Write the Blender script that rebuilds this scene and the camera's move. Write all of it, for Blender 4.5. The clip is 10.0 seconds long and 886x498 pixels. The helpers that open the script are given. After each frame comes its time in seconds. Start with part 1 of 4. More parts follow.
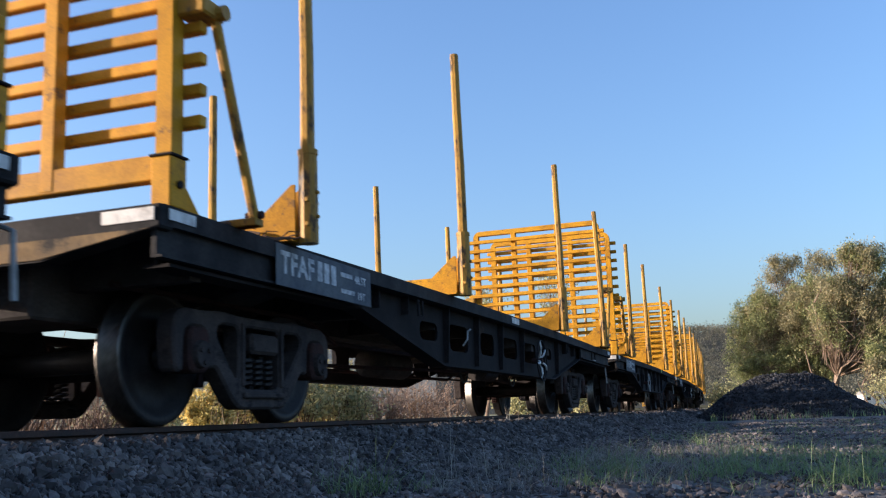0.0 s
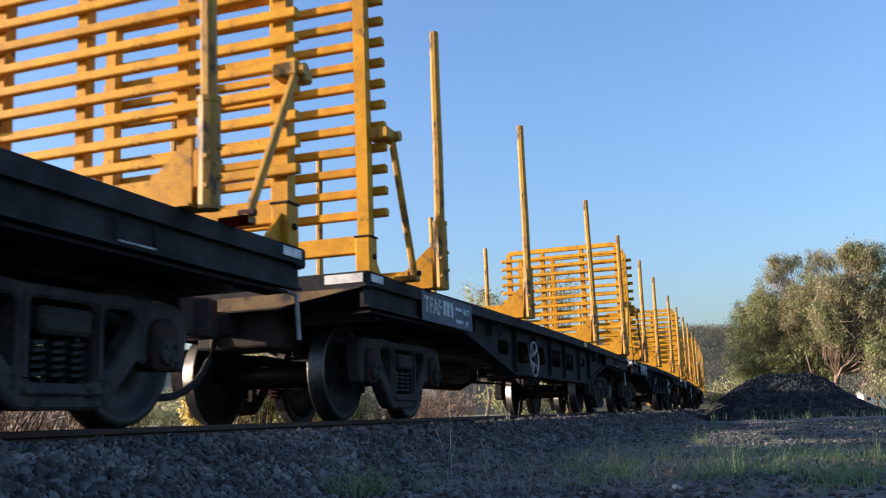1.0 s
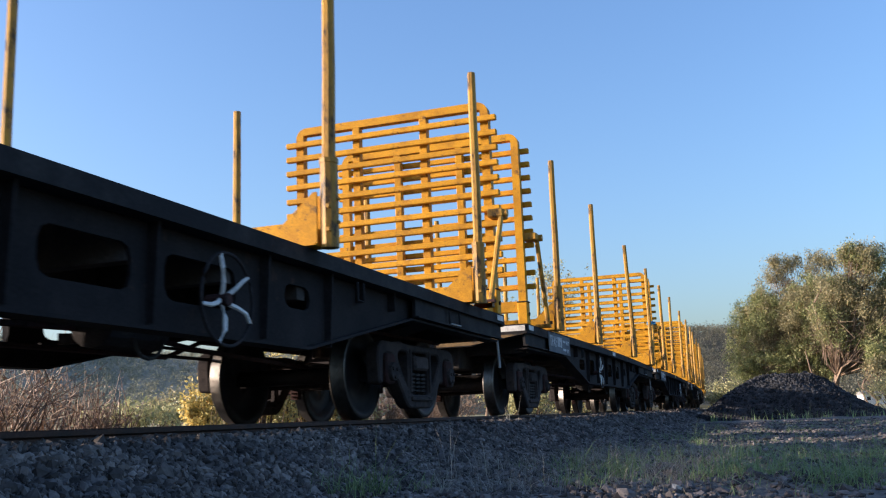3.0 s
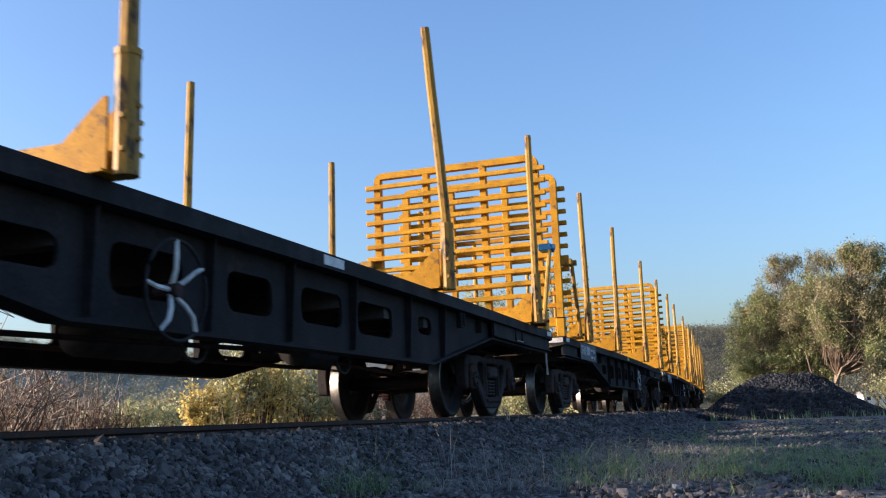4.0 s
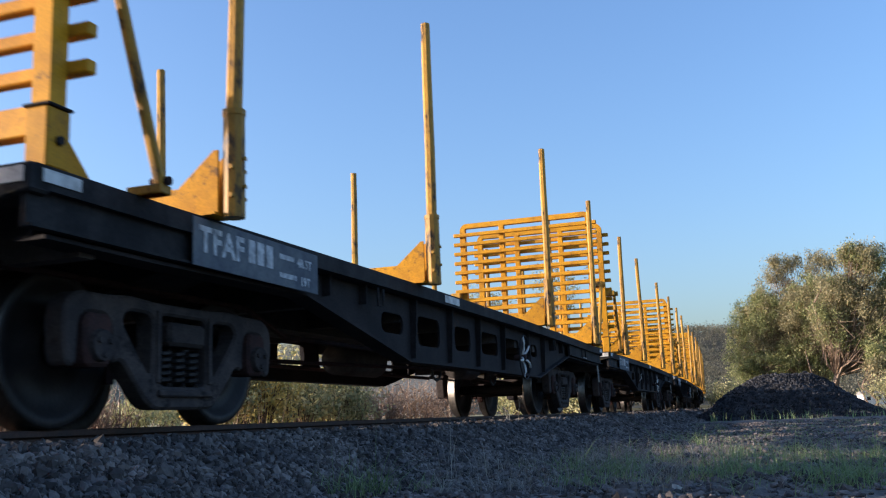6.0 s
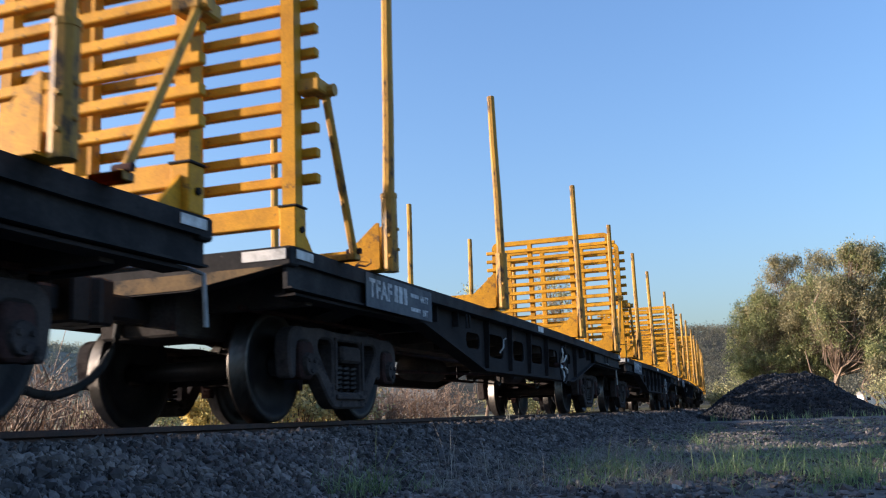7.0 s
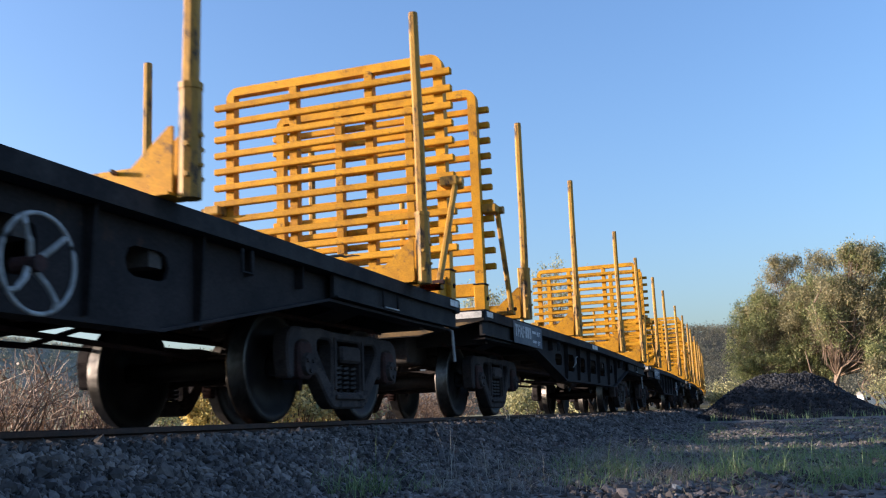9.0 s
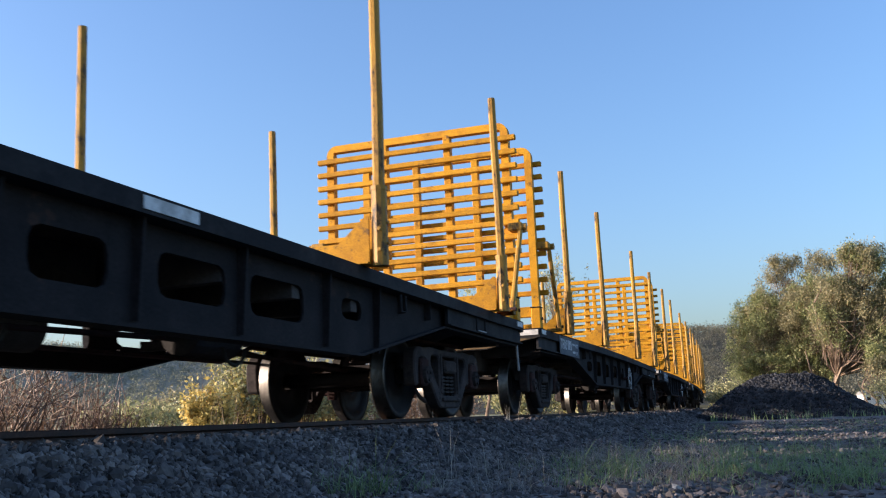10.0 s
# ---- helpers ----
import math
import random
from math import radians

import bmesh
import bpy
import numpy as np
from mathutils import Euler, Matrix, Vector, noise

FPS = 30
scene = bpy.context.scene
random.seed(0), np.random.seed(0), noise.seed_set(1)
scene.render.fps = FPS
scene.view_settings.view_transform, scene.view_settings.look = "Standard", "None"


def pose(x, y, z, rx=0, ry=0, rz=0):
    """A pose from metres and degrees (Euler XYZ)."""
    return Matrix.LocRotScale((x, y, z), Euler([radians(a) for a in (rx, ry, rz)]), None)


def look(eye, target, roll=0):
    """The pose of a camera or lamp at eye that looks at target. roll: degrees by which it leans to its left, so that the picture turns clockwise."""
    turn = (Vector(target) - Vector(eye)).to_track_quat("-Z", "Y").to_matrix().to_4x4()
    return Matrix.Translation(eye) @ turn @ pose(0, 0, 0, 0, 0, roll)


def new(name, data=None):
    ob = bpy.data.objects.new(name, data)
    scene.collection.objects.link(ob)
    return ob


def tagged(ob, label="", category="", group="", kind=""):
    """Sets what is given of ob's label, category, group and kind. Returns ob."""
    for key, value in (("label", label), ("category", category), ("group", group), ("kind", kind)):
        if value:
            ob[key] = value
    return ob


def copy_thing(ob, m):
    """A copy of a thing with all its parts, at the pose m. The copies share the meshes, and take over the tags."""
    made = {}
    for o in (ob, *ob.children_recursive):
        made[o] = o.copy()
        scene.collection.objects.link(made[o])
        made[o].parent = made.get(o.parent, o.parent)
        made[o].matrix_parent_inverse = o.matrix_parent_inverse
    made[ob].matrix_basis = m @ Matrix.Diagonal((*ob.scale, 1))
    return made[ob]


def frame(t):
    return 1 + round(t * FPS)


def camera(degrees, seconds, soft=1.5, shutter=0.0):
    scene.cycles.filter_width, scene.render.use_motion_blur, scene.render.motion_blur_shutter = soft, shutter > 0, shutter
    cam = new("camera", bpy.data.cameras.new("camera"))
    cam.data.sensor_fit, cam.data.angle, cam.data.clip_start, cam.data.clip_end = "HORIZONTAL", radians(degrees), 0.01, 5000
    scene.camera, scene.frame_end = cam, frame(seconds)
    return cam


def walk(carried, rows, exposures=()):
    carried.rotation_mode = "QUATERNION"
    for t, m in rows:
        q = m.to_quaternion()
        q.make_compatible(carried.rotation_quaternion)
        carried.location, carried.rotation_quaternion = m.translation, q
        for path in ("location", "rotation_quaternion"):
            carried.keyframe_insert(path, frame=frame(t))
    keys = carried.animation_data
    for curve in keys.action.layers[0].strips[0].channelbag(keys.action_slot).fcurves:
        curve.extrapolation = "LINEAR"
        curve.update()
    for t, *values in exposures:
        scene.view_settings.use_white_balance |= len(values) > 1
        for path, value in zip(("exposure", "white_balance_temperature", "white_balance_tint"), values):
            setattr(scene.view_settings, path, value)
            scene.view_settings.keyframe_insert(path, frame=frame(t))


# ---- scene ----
# ---------------- camera ----------------
EYE = pose(0.0, 0.0, -0.025, 100.197, 2.24, 19.747)
cam = camera(50.01, 10.0, 1.15, 0.07)
walk(cam, [(0.0, EYE), (10.0, EYE)], [(0.0, 1.23, 5670, 20), (10.0, 1.23, 5670, 20)])

# ---------------- light ----------------
SUN_AZ, SUN_EL = radians(70.0), radians(9.3)
TO_SUN = Vector((-math.sin(SUN_AZ) * math.cos(SUN_EL), -math.cos(SUN_AZ) * math.cos(SUN_EL), math.sin(SUN_EL)))
world = bpy.data.worlds.new("sky")
scene.world = world
world.use_nodes = True
wn = world.node_tree.nodes
sky = wn.new("ShaderNodeTexSky")
sky.sky_type, sky.sun_disc = "NISHITA", False
sky.sun_elevation, sky.sun_rotation = SUN_EL, math.atan2(TO_SUN.x, TO_SUN.y)
sky.air_density, sky.dust_density, sky.ozone_density = 1.15, 2.5, 3.0
world.node_tree.links.new(sky.outputs[0], wn["Background"].inputs[0])
wn["Background"].inputs[1].default_value = 0.15
sun = new("sun", bpy.data.lights.new("sun", "SUN"))
sun.data.energy, sun.data.angle, sun.data.color = 4.7, radians(0.6), (1.0, 0.82, 0.58)
sun.matrix_world = look((0, 0, 60), Vector((0, 0, 60)) - TO_SUN)

# ---------------- materials ----------------


def material(name, base, second=None, scale=6.0, rough=0.7, metal=0.0, grain=60.0, bump=0.2, speck=None, vary=0.12, low=0.42, high=0.62, bump_dist=0.004, stretch=(1, 1, 1), islands=False, shine=0.3):
    """A worn surface: two colours mixed by a large noise, a fine grain, a tint for each object or island."""
    m = bpy.data.materials.new(name)
    m.use_nodes = True
    nt, n = m.node_tree, m.node_tree.nodes
    b = n["Principled BSDF"]
    co = n.new("ShaderNodeTexCoord")
    mp = n.new("ShaderNodeMapping")
    mp.inputs["Scale"].default_value = stretch
    nt.links.new(co.outputs["Object"], mp.inputs["Vector"])
    big = n.new("ShaderNodeTexNoise")
    big.inputs["Scale"].default_value, big.inputs["Detail"].default_value, big.inputs["Roughness"].default_value = scale, 6, 0.65
    nt.links.new(mp.outputs[0], big.inputs["Vector"])
    ramp = n.new("ShaderNodeValToRGB")
    ramp.color_ramp.elements[0].position, ramp.color_ramp.elements[1].position = low, high
    ramp.color_ramp.elements[0].color, ramp.color_ramp.elements[1].color = (*base, 1), (*(second or base), 1)
    nt.links.new(big.outputs["Fac"], ramp.inputs[0])
    fine = n.new("ShaderNodeTexNoise")
    fine.inputs["Scale"].default_value, fine.inputs["Detail"].default_value = grain, 4
    nt.links.new(mp.outputs[0], fine.inputs["Vector"])
    val = n.new("ShaderNodeMapRange")
    val.inputs[1].default_value, val.inputs[2].default_value, val.inputs[3].default_value, val.inputs[4].default_value = 0.3, 0.7, 1 - vary, 1 + vary
    nt.links.new(fine.outputs["Fac"], val.inputs[0])
    rnd = n.new("ShaderNodeNewGeometry").outputs["Random Per Island"] if islands else n.new("ShaderNodeObjectInfo").outputs["Random"]
    val2 = n.new("ShaderNodeMapRange")
    spread = vary * (3.0 if islands else 1.0)
    val2.inputs[3].default_value, val2.inputs[4].default_value = 1 - spread, 1 + spread
    nt.links.new(rnd, val2.inputs[0])
    mul = n.new("ShaderNodeMath")
    mul.operation = "MULTIPLY"
    nt.links.new(val.outputs[0], mul.inputs[0])
    nt.links.new(val2.outputs[0], mul.inputs[1])
    out = n.new("ShaderNodeVectorMath")
    out.operation = "SCALE"
    nt.links.new(ramp.outputs[0], out.inputs[0])
    nt.links.new(mul.outputs[0], out.inputs["Scale"])
    last = out.outputs[0]
    if speck:
        sp = n.new("ShaderNodeTexNoise")
        sp.inputs["Scale"].default_value, sp.inputs["Detail"].default_value, sp.inputs["Roughness"].default_value = speck[1], 8, 0.75
        nt.links.new(mp.outputs[0], sp.inputs["Vector"])
        r2 = n.new("ShaderNodeValToRGB")
        r2.color_ramp.elements[0].position, r2.color_ramp.elements[1].position = speck[2], speck[2] + 0.07
        nt.links.new(sp.outputs["Fac"], r2.inputs[0])
        mix = n.new("ShaderNodeMix")
        mix.data_type = "RGBA"
        nt.links.new(r2.outputs[0], mix.inputs[0])
        nt.links.new(last, mix.inputs[6])
        mix.inputs[7].default_value = (*speck[0], 1)
        last = mix.outputs[2]
    nt.links.new(last, b.inputs["Base Color"])
    b.inputs["Roughness"].default_value, b.inputs["Metallic"].default_value = rough, metal
    b.inputs["Specular IOR Level"].default_value = shine
    if bump:
        bp = n.new("ShaderNodeBump")
        bp.inputs["Strength"].default_value, bp.inputs["Distance"].default_value = bump, bump_dist
        nt.links.new(fine.outputs["Fac"], bp.inputs["Height"])
        nt.links.new(bp.outputs[0], b.inputs["Normal"])
    return m


def leafy(name, a, b_col, through_light=0.35, rough=0.6):
    """Leaves and blades: a tint for each island, some light passing through."""
    m = bpy.data.materials.new(name)
    m.use_nodes = True
    nt, n = m.node_tree, m.node_tree.nodes
    b = n["Principled BSDF"]
    geo = n.new("ShaderNodeNewGeometry")
    ramp = n.new("ShaderNodeValToRGB")
    ramp.color_ramp.elements[0].color, ramp.color_ramp.elements[1].color = (*a, 1), (*b_col, 1)
    nt.links.new(geo.outputs["Random Per Island"], ramp.inputs[0])
    nt.links.new(ramp.outputs[0], b.inputs["Base Color"])
    b.inputs["Roughness"].default_value = rough
    tr = n.new("ShaderNodeBsdfTranslucent")
    nt.links.new(ramp.outputs[0], tr.inputs["Color"])
    mix = n.new("ShaderNodeMixShader")
    mix.inputs[0].default_value = through_light
    nt.links.new(b.outputs[0], mix.inputs[1])
    nt.links.new(tr.outputs[0], mix.inputs[2])
    nt.links.new(mix.outputs[0], n["Material Output"].inputs["Surface"])
    return m


YELLOW = material("yellow_paint", (0.555, 0.268, 0.011), (0.40, 0.185, 0.014), 4, 0.55, 0, 90, 0.15, ((0.16, 0.085, 0.030), 7, 0.58), 0.14, shine=0.15)
YELLOW_WORN = material("worn_yellow_paint", (0.45, 0.24, 0.030), (0.26, 0.14, 0.034), 7, 0.55, 0, 80, 0.25, ((0.05, 0.034, 0.020), 7, 0.53), 0.14, stretch=(1, 1, 0.35), shine=0.25)
STEEL = material("dark_underframe_steel", (0.018, 0.0165, 0.0175), (0.034, 0.029, 0.029), 2.2, 0.85, 0.0, 60, 0.3, ((0.055, 0.034, 0.026), 3.2, 0.62), 0.25, shine=0.12, low=0.38, high=0.68)
# inner underframe: paler than STEEL to lift its shade, with rust specks
UNDER = material("underframe_lifted_shade", (0.075, 0.067, 0.062), (0.048, 0.043, 0.041), 3, 0.95, 0.0, 60, 0.3, ((0.10, 0.060, 0.040), 5, 0.62), 0.2, shine=0.08)
DECK = material("weathered_deck_edge", (0.016, 0.0155, 0.017), (0.034, 0.032, 0.032), 3.5, 0.8, 0.0, 50, 0.3, ((0.10, 0.095, 0.085), 5, 0.67), 0.2, shine=0.15)
BOGIE = material("dusty_cast_steel", (0.038, 0.033, 0.033), (0.066, 0.054, 0.050), 5, 0.95, 0.0, 70, 0.4, ((0.020, 0.018, 0.018), 4, 0.56), 0.2, shine=0.1)
RUSTY = material("rusty_cast_steel", (0.062, 0.034, 0.031), (0.038, 0.026, 0.025), 8, 0.95, 0.0, 70, 0.4, None, 0.2, shine=0.1)
TAN = material("dirty_tan_paint", (0.20, 0.135, 0.065), (0.085, 0.065, 0.045), 4, 0.8, 0.0, 60, 0.2, ((0.03, 0.027, 0.025), 4, 0.54), 0.12, shine=0.15)
WHEEL = material("oily_wheel_steel", (0.018, 0.016, 0.0165), (0.028, 0.024, 0.023), 9, 0.5, 0.0, 60, 0.2, None, 0.2, shine=0.2)
TREAD = material("polished_tread", (0.16, 0.145, 0.13), (0.10, 0.09, 0.08), 20, 0.42, 1.0, 90, 0.05)
RAIL = material("rusty_rail", (0.07, 0.04, 0.03), (0.045, 0.032, 0.028), 9, 0.8, 0.0, 70, 0.3, None, 0.15)
PANEL = material("slate_number_panel", (0.075, 0.085, 0.105), (0.13, 0.14, 0.15), 4, 0.7, 0, 60, 0.15, ((0.02, 0.02, 0.022), 5, 0.62), 0.12, shine=0.15)
WHITE = material("worn_white_paint", (0.70, 0.69, 0.66), (0.42, 0.41, 0.39), 9, 0.6, 0, 70, 0.15, None, 0.08)
LETTER = material("chalky_white_lettering", (0.55, 0.56, 0.57), (0.20, 0.21, 0.23), 14, 0.7, 0, 90, 0.1, None, 0.1)
DULL_WHITE = material("dull_white_paint", (0.40, 0.40, 0.39), (0.22, 0.22, 0.21), 12, 0.7, 0, 70, 0.15, None, 0.08)
GREEN_TAPE = material("green_reflective_tape", (0.34, 0.50, 0.10), (0.40, 0.48, 0.14), 9, 0.4, 0, 90, 0.05)
BLUE = material("scuffed_blue_paint", (0.03, 0.17, 0.36), (0.05, 0.24, 0.42), 9, 0.5, 0, 80, 0.2, None, 0.12)
RUBBER = material("black_rubber", (0.02, 0.02, 0.02), (0.035, 0.033, 0.03), 12, 0.7)
BALLAST = material("basalt_ballast", (0.080, 0.073, 0.072), (0.162, 0.142, 0.131), 3, 0.9, 0, 40, 0.5, None, 0.22, islands=True, shine=0.2)
HEAP = material("dark_crushed_basalt", (0.024, 0.025, 0.028), (0.050, 0.050, 0.053), 3, 0.9, 0, 40, 0.5, None, 0.22, islands=True, shine=0.15)
GREY_STRAW = leafy("grey_dead_stalks", (0.18, 0.165, 0.14), (0.42, 0.38, 0.31), 0.25)
EARTH = material("gravelly_earth", (0.100, 0.094, 0.091), (0.155, 0.144, 0.128), 1.5, 0.95, 0, 30, 1.0, ((0.16, 0.14, 0.105), 2.2, 0.62), 0.3, bump_dist=0.03, shine=0.1)
FIELD = material("dry_grass_field", (0.30, 0.25, 0.13), (0.19, 0.19, 0.085), 0.25, 0.95, 0, 12, 1.0, None, 0.25, bump_dist=0.05)
CONCRETE = material("sleeper_concrete", (0.22, 0.21, 0.20), (0.15, 0.14, 0.13), 6, 0.9, 0, 60, 0.4)
# paler copy of HILL: light and haze on the left slope put into its colour
HILL_LIT = material("wooded_slope_painted_lit", (0.22, 0.205, 0.155), (0.30, 0.27, 0.20), 0.03, 0.95, 0, 0.5, 0.3, None, 0.2, bump_dist=0.4, shine=0.05)
HILL = material("wooded_hill", (0.075, 0.072, 0.052), (0.12, 0.108, 0.078), 0.05, 0.95, 0, 0.6, 0.3, None, 0.2, bump_dist=0.4, shine=0.05)
BARK = material("peeling_gum_bark", (0.24, 0.17, 0.115), (0.13, 0.09, 0.065), 3, 0.9, 0, 30, 0.6, ((0.34, 0.26, 0.19), 4, 0.6), 0.15, stretch=(1, 1, 0.3))
TWIG = material("grey_brown_twigs", (0.14, 0.09, 0.065), (0.10, 0.07, 0.05), 8, 0.9)
GUM = leafy("gum_leaves", (0.13, 0.165, 0.060), (0.35, 0.34, 0.135), 0.35)
GUM_GREY = leafy("pale_gum_leaves", (0.16, 0.165, 0.085), (0.37, 0.305, 0.155), 0.35)
# paler copy of FAR_LEAF, coloured as if lit through haze
LIT_SLOPE_LEAF = leafy("slope_leaves_painted_lit", (0.17, 0.18, 0.12), (0.31, 0.29, 0.20), 0.5)
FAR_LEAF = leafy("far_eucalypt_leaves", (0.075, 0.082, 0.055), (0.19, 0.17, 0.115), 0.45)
WATTLE = leafy("yellow_wattle_leaves", (0.34, 0.29, 0.09), (0.80, 0.60, 0.18), 0.3)
OLIVE = leafy("olive_leaves", (0.20, 0.22, 0.10), (0.56, 0.50, 0.23), 0.3)
DRY = leafy("dry_brown_stems", (0.16, 0.095, 0.06), (0.36, 0.245, 0.155), 0.25)
STRAW = leafy("straw_grass", (0.16, 0.14, 0.09), (0.34, 0.29, 0.19), 0.3)
PALE_STRAW = leafy("bleached_stalks", (0.34, 0.31, 0.25), (0.55, 0.50, 0.40), 0.3)
GRASS = leafy("green_grass", (0.13, 0.205, 0.075), (0.27, 0.34, 0.145), 0.4)

# ---------------- mesh tools ----------------
from mathutils.geometry import tessellate_polygon


def mesh_from(name, bm, mat, smooth=False):
    me = bpy.data.meshes.new(name)
    bmesh.ops.recalc_face_normals(bm, faces=bm.faces)
    bm.to_mesh(me)
    bm.free()
    for m in (mat if isinstance(mat, (list, tuple)) else (mat,)):
        me.materials.append(m)
    if smooth:
        me.shade_smooth()
    return me


def part(name, bm, mat, parent, label="", at=None, smooth=False):
    """One mesh object under a thing or part; a mesh already made may be given in place of a bmesh."""
    me = bm if isinstance(bm, bpy.types.Mesh) else mesh_from(name, bm, mat, smooth)
    ob = new(name, me)
    ob.parent = parent
    if at is not None:
        ob.matrix_basis = at
    return tagged(ob, label)


def box(x0, x1, y0, y1, z0, z1, bevel=0.0, bm=None):
    bm = bm or bmesh.new()
    vs = bmesh.ops.create_cube(bm, size=1.0)["verts"]
    for v in vs:
        v.co = ((x0 + x1) / 2 + v.co.x * (x1 - x0), (y0 + y1) / 2 + v.co.y * (y1 - y0), (z0 + z1) / 2 + v.co.z * (z1 - z0))
    if bevel:
        es = list({e for v in vs for e in v.link_edges})
        bmesh.ops.bevel(bm, geom=es, offset=bevel, segments=1, affect="EDGES")
    return bm


def prism(points, axis, lo, hi, bm=None, bevel=0.0):
    """A flat outline pushed from lo to hi along an axis; outline in the two other axes, in order."""
    bm = bm or bmesh.new()

    def at(p, h):
        return {"x": (h, p[0], p[1]), "y": (p[0], h, p[1]), "z": (p[0], p[1], h)}[axis]
    a = [bm.verts.new(at(p, lo)) for p in points]
    b = [bm.verts.new(at(p, hi)) for p in points]
    k = len(points)
    fs = [bm.faces.new(a), bm.faces.new(b[::-1])] + [bm.faces.new((a[i], b[i], b[(i + 1) % k], a[(i + 1) % k])) for i in range(k)]
    if bevel:
        bmesh.ops.bevel(bm, geom=list({e for f in fs for e in f.edges}), offset=bevel, segments=1, affect="EDGES")
    return bm


def tube(points, r0, r1=None, sides=8, bm=None, cap=True):
    """A round bar along points, tapering from r0 to r1."""
    bm = bm or bmesh.new()
    pts = [Vector(p) for p in points]
    r1 = r0 if r1 is None else r1
    rings, n = [], len(pts)
    for i, p in enumerate(pts):
        d = (pts[min(i + 1, n - 1)] - pts[max(i - 1, 0)]).normalized()
        a = d.orthogonal().normalized() if abs(d.z) > 0.9 else d.cross(Vector((0, 0, 1))).normalized()
        if abs(d.z) > 0.9:
            a = (Vector((1, 0, 0)) - d * d.x).normalized()
        b = d.cross(a)
        r = r0 + (r1 - r0) * i / max(n - 1, 1)
        rings.append([bm.verts.new(p + r * (math.cos(q) * a + math.sin(q) * b)) for q in [2 * math.pi * (j + 0.5) / sides for j in range(sides)]])
    for u, w in zip(rings, rings[1:]):
        for j in range(sides):
            bm.faces.new((u[j], u[(j + 1) % sides], w[(j + 1) % sides], w[j]))
    if cap:
        bm.faces.new(rings[0][::-1])
        bm.faces.new(rings[-1])
    return bm


def lathe(profile, sides=40, bm=None, faces_mat=None):
    """A ring turned round the x axis from (x, r) points, closed."""
    bm = bm or bmesh.new()
    rings = [[bm.verts.new((x, r * math.cos(2 * math.pi * j / sides), r * math.sin(2 * math.pi * j / sides))) for j in range(sides)] for x, r in profile]
    k = len(profile)
    for i in range(k):
        u, w = rings[i], rings[(i + 1) % k]
        for j in range(sides):
            f = bm.faces.new((u[j], u[(j + 1) % sides], w[(j + 1) % sides], w[j]))
            f.smooth = True
            if faces_mat and i in faces_mat:
                f.material_index = 1
    return bm


def thing(name, label, category, group="", kind="", at=None):
    ob = new(name)
    if at is not None:
        ob.matrix_basis = at
    return tagged(ob, label, category, group, kind)


def raw_mesh(name, verts, faces, mat, smooth=False):
    me = bpy.data.meshes.new(name)
    verts = np.asarray(verts, dtype=np.float32).reshape(-1, 3)
    faces = np.asarray(faces, dtype=np.int32)
    k = faces.shape[1]
    me.vertices.add(len(verts))
    me.vertices.foreach_set("co", verts.ravel())
    me.loops.add(faces.size)
    me.loops.foreach_set("vertex_index", faces.ravel())
    me.polygons.add(len(faces))
    me.polygons.foreach_set("loop_start", np.arange(0, faces.size, k, dtype=np.int32))
    me.polygons.foreach_set("loop_total", np.full(len(faces), k, dtype=np.int32))
    me.update(calc_edges=True)
    me.validate()
    for m in (mat if isinstance(mat, (list, tuple)) else (mat,)):
        me.materials.append(m)
    if smooth:
        me.shade_smooth()
    else:
        me.shade_flat()
    return me
# ---------------- the line of the track ----------------
CENTRE_X, BEND = -3.92, 0.001143
GROUND_Z = -0.42
GAUGE_HALF = 0.5335


def on_track(s, side=0.0):
    """Place and heading at s metres along the track, side metres to its right."""
    th = BEND * s
    x = CENTRE_X + side
    return x * math.cos(th) - (1 - math.cos(th)) / BEND, math.sin(th) / BEND + x * math.sin(th), th


def track_x(y):
    y = np.clip(y, -160.0, 160.0)
    return CENTRE_X - BEND * y * y / 2


PROFILE_D = np.array([-400, -60, -30, -9, -4.5, -2.2, -1.6, -0.95, -0.78, -0.60, -0.50, 0.0, 0.50, 0.60, 0.70, 0.98, 1.66, 2.1, 4.0, 30, 400])
PROFILE_Z = np.array([4.0, 1.0, 0.30, -0.32, -0.45, -0.46, -0.40, -0.10, -0.06, -0.08, -0.15, -0.16, -0.15, -0.09, -0.080, -0.085, -0.37, -0.42, -0.42, -0.42, -0.42])


def height(x, y):
    d = np.asarray(x) - track_x(np.asarray(y))
    return np.interp(d, PROFILE_D, PROFILE_Z)


def rolling(x, y):
    x, y = np.asarray(x, float), np.asarray(y, float)
    return 0.018 * np.sin(x * 2.3 + 1.1 * np.sin(y * 1.7)) * np.cos(y * 1.9) + 0.012 * np.sin(x * 5.1 + y * 3.7)


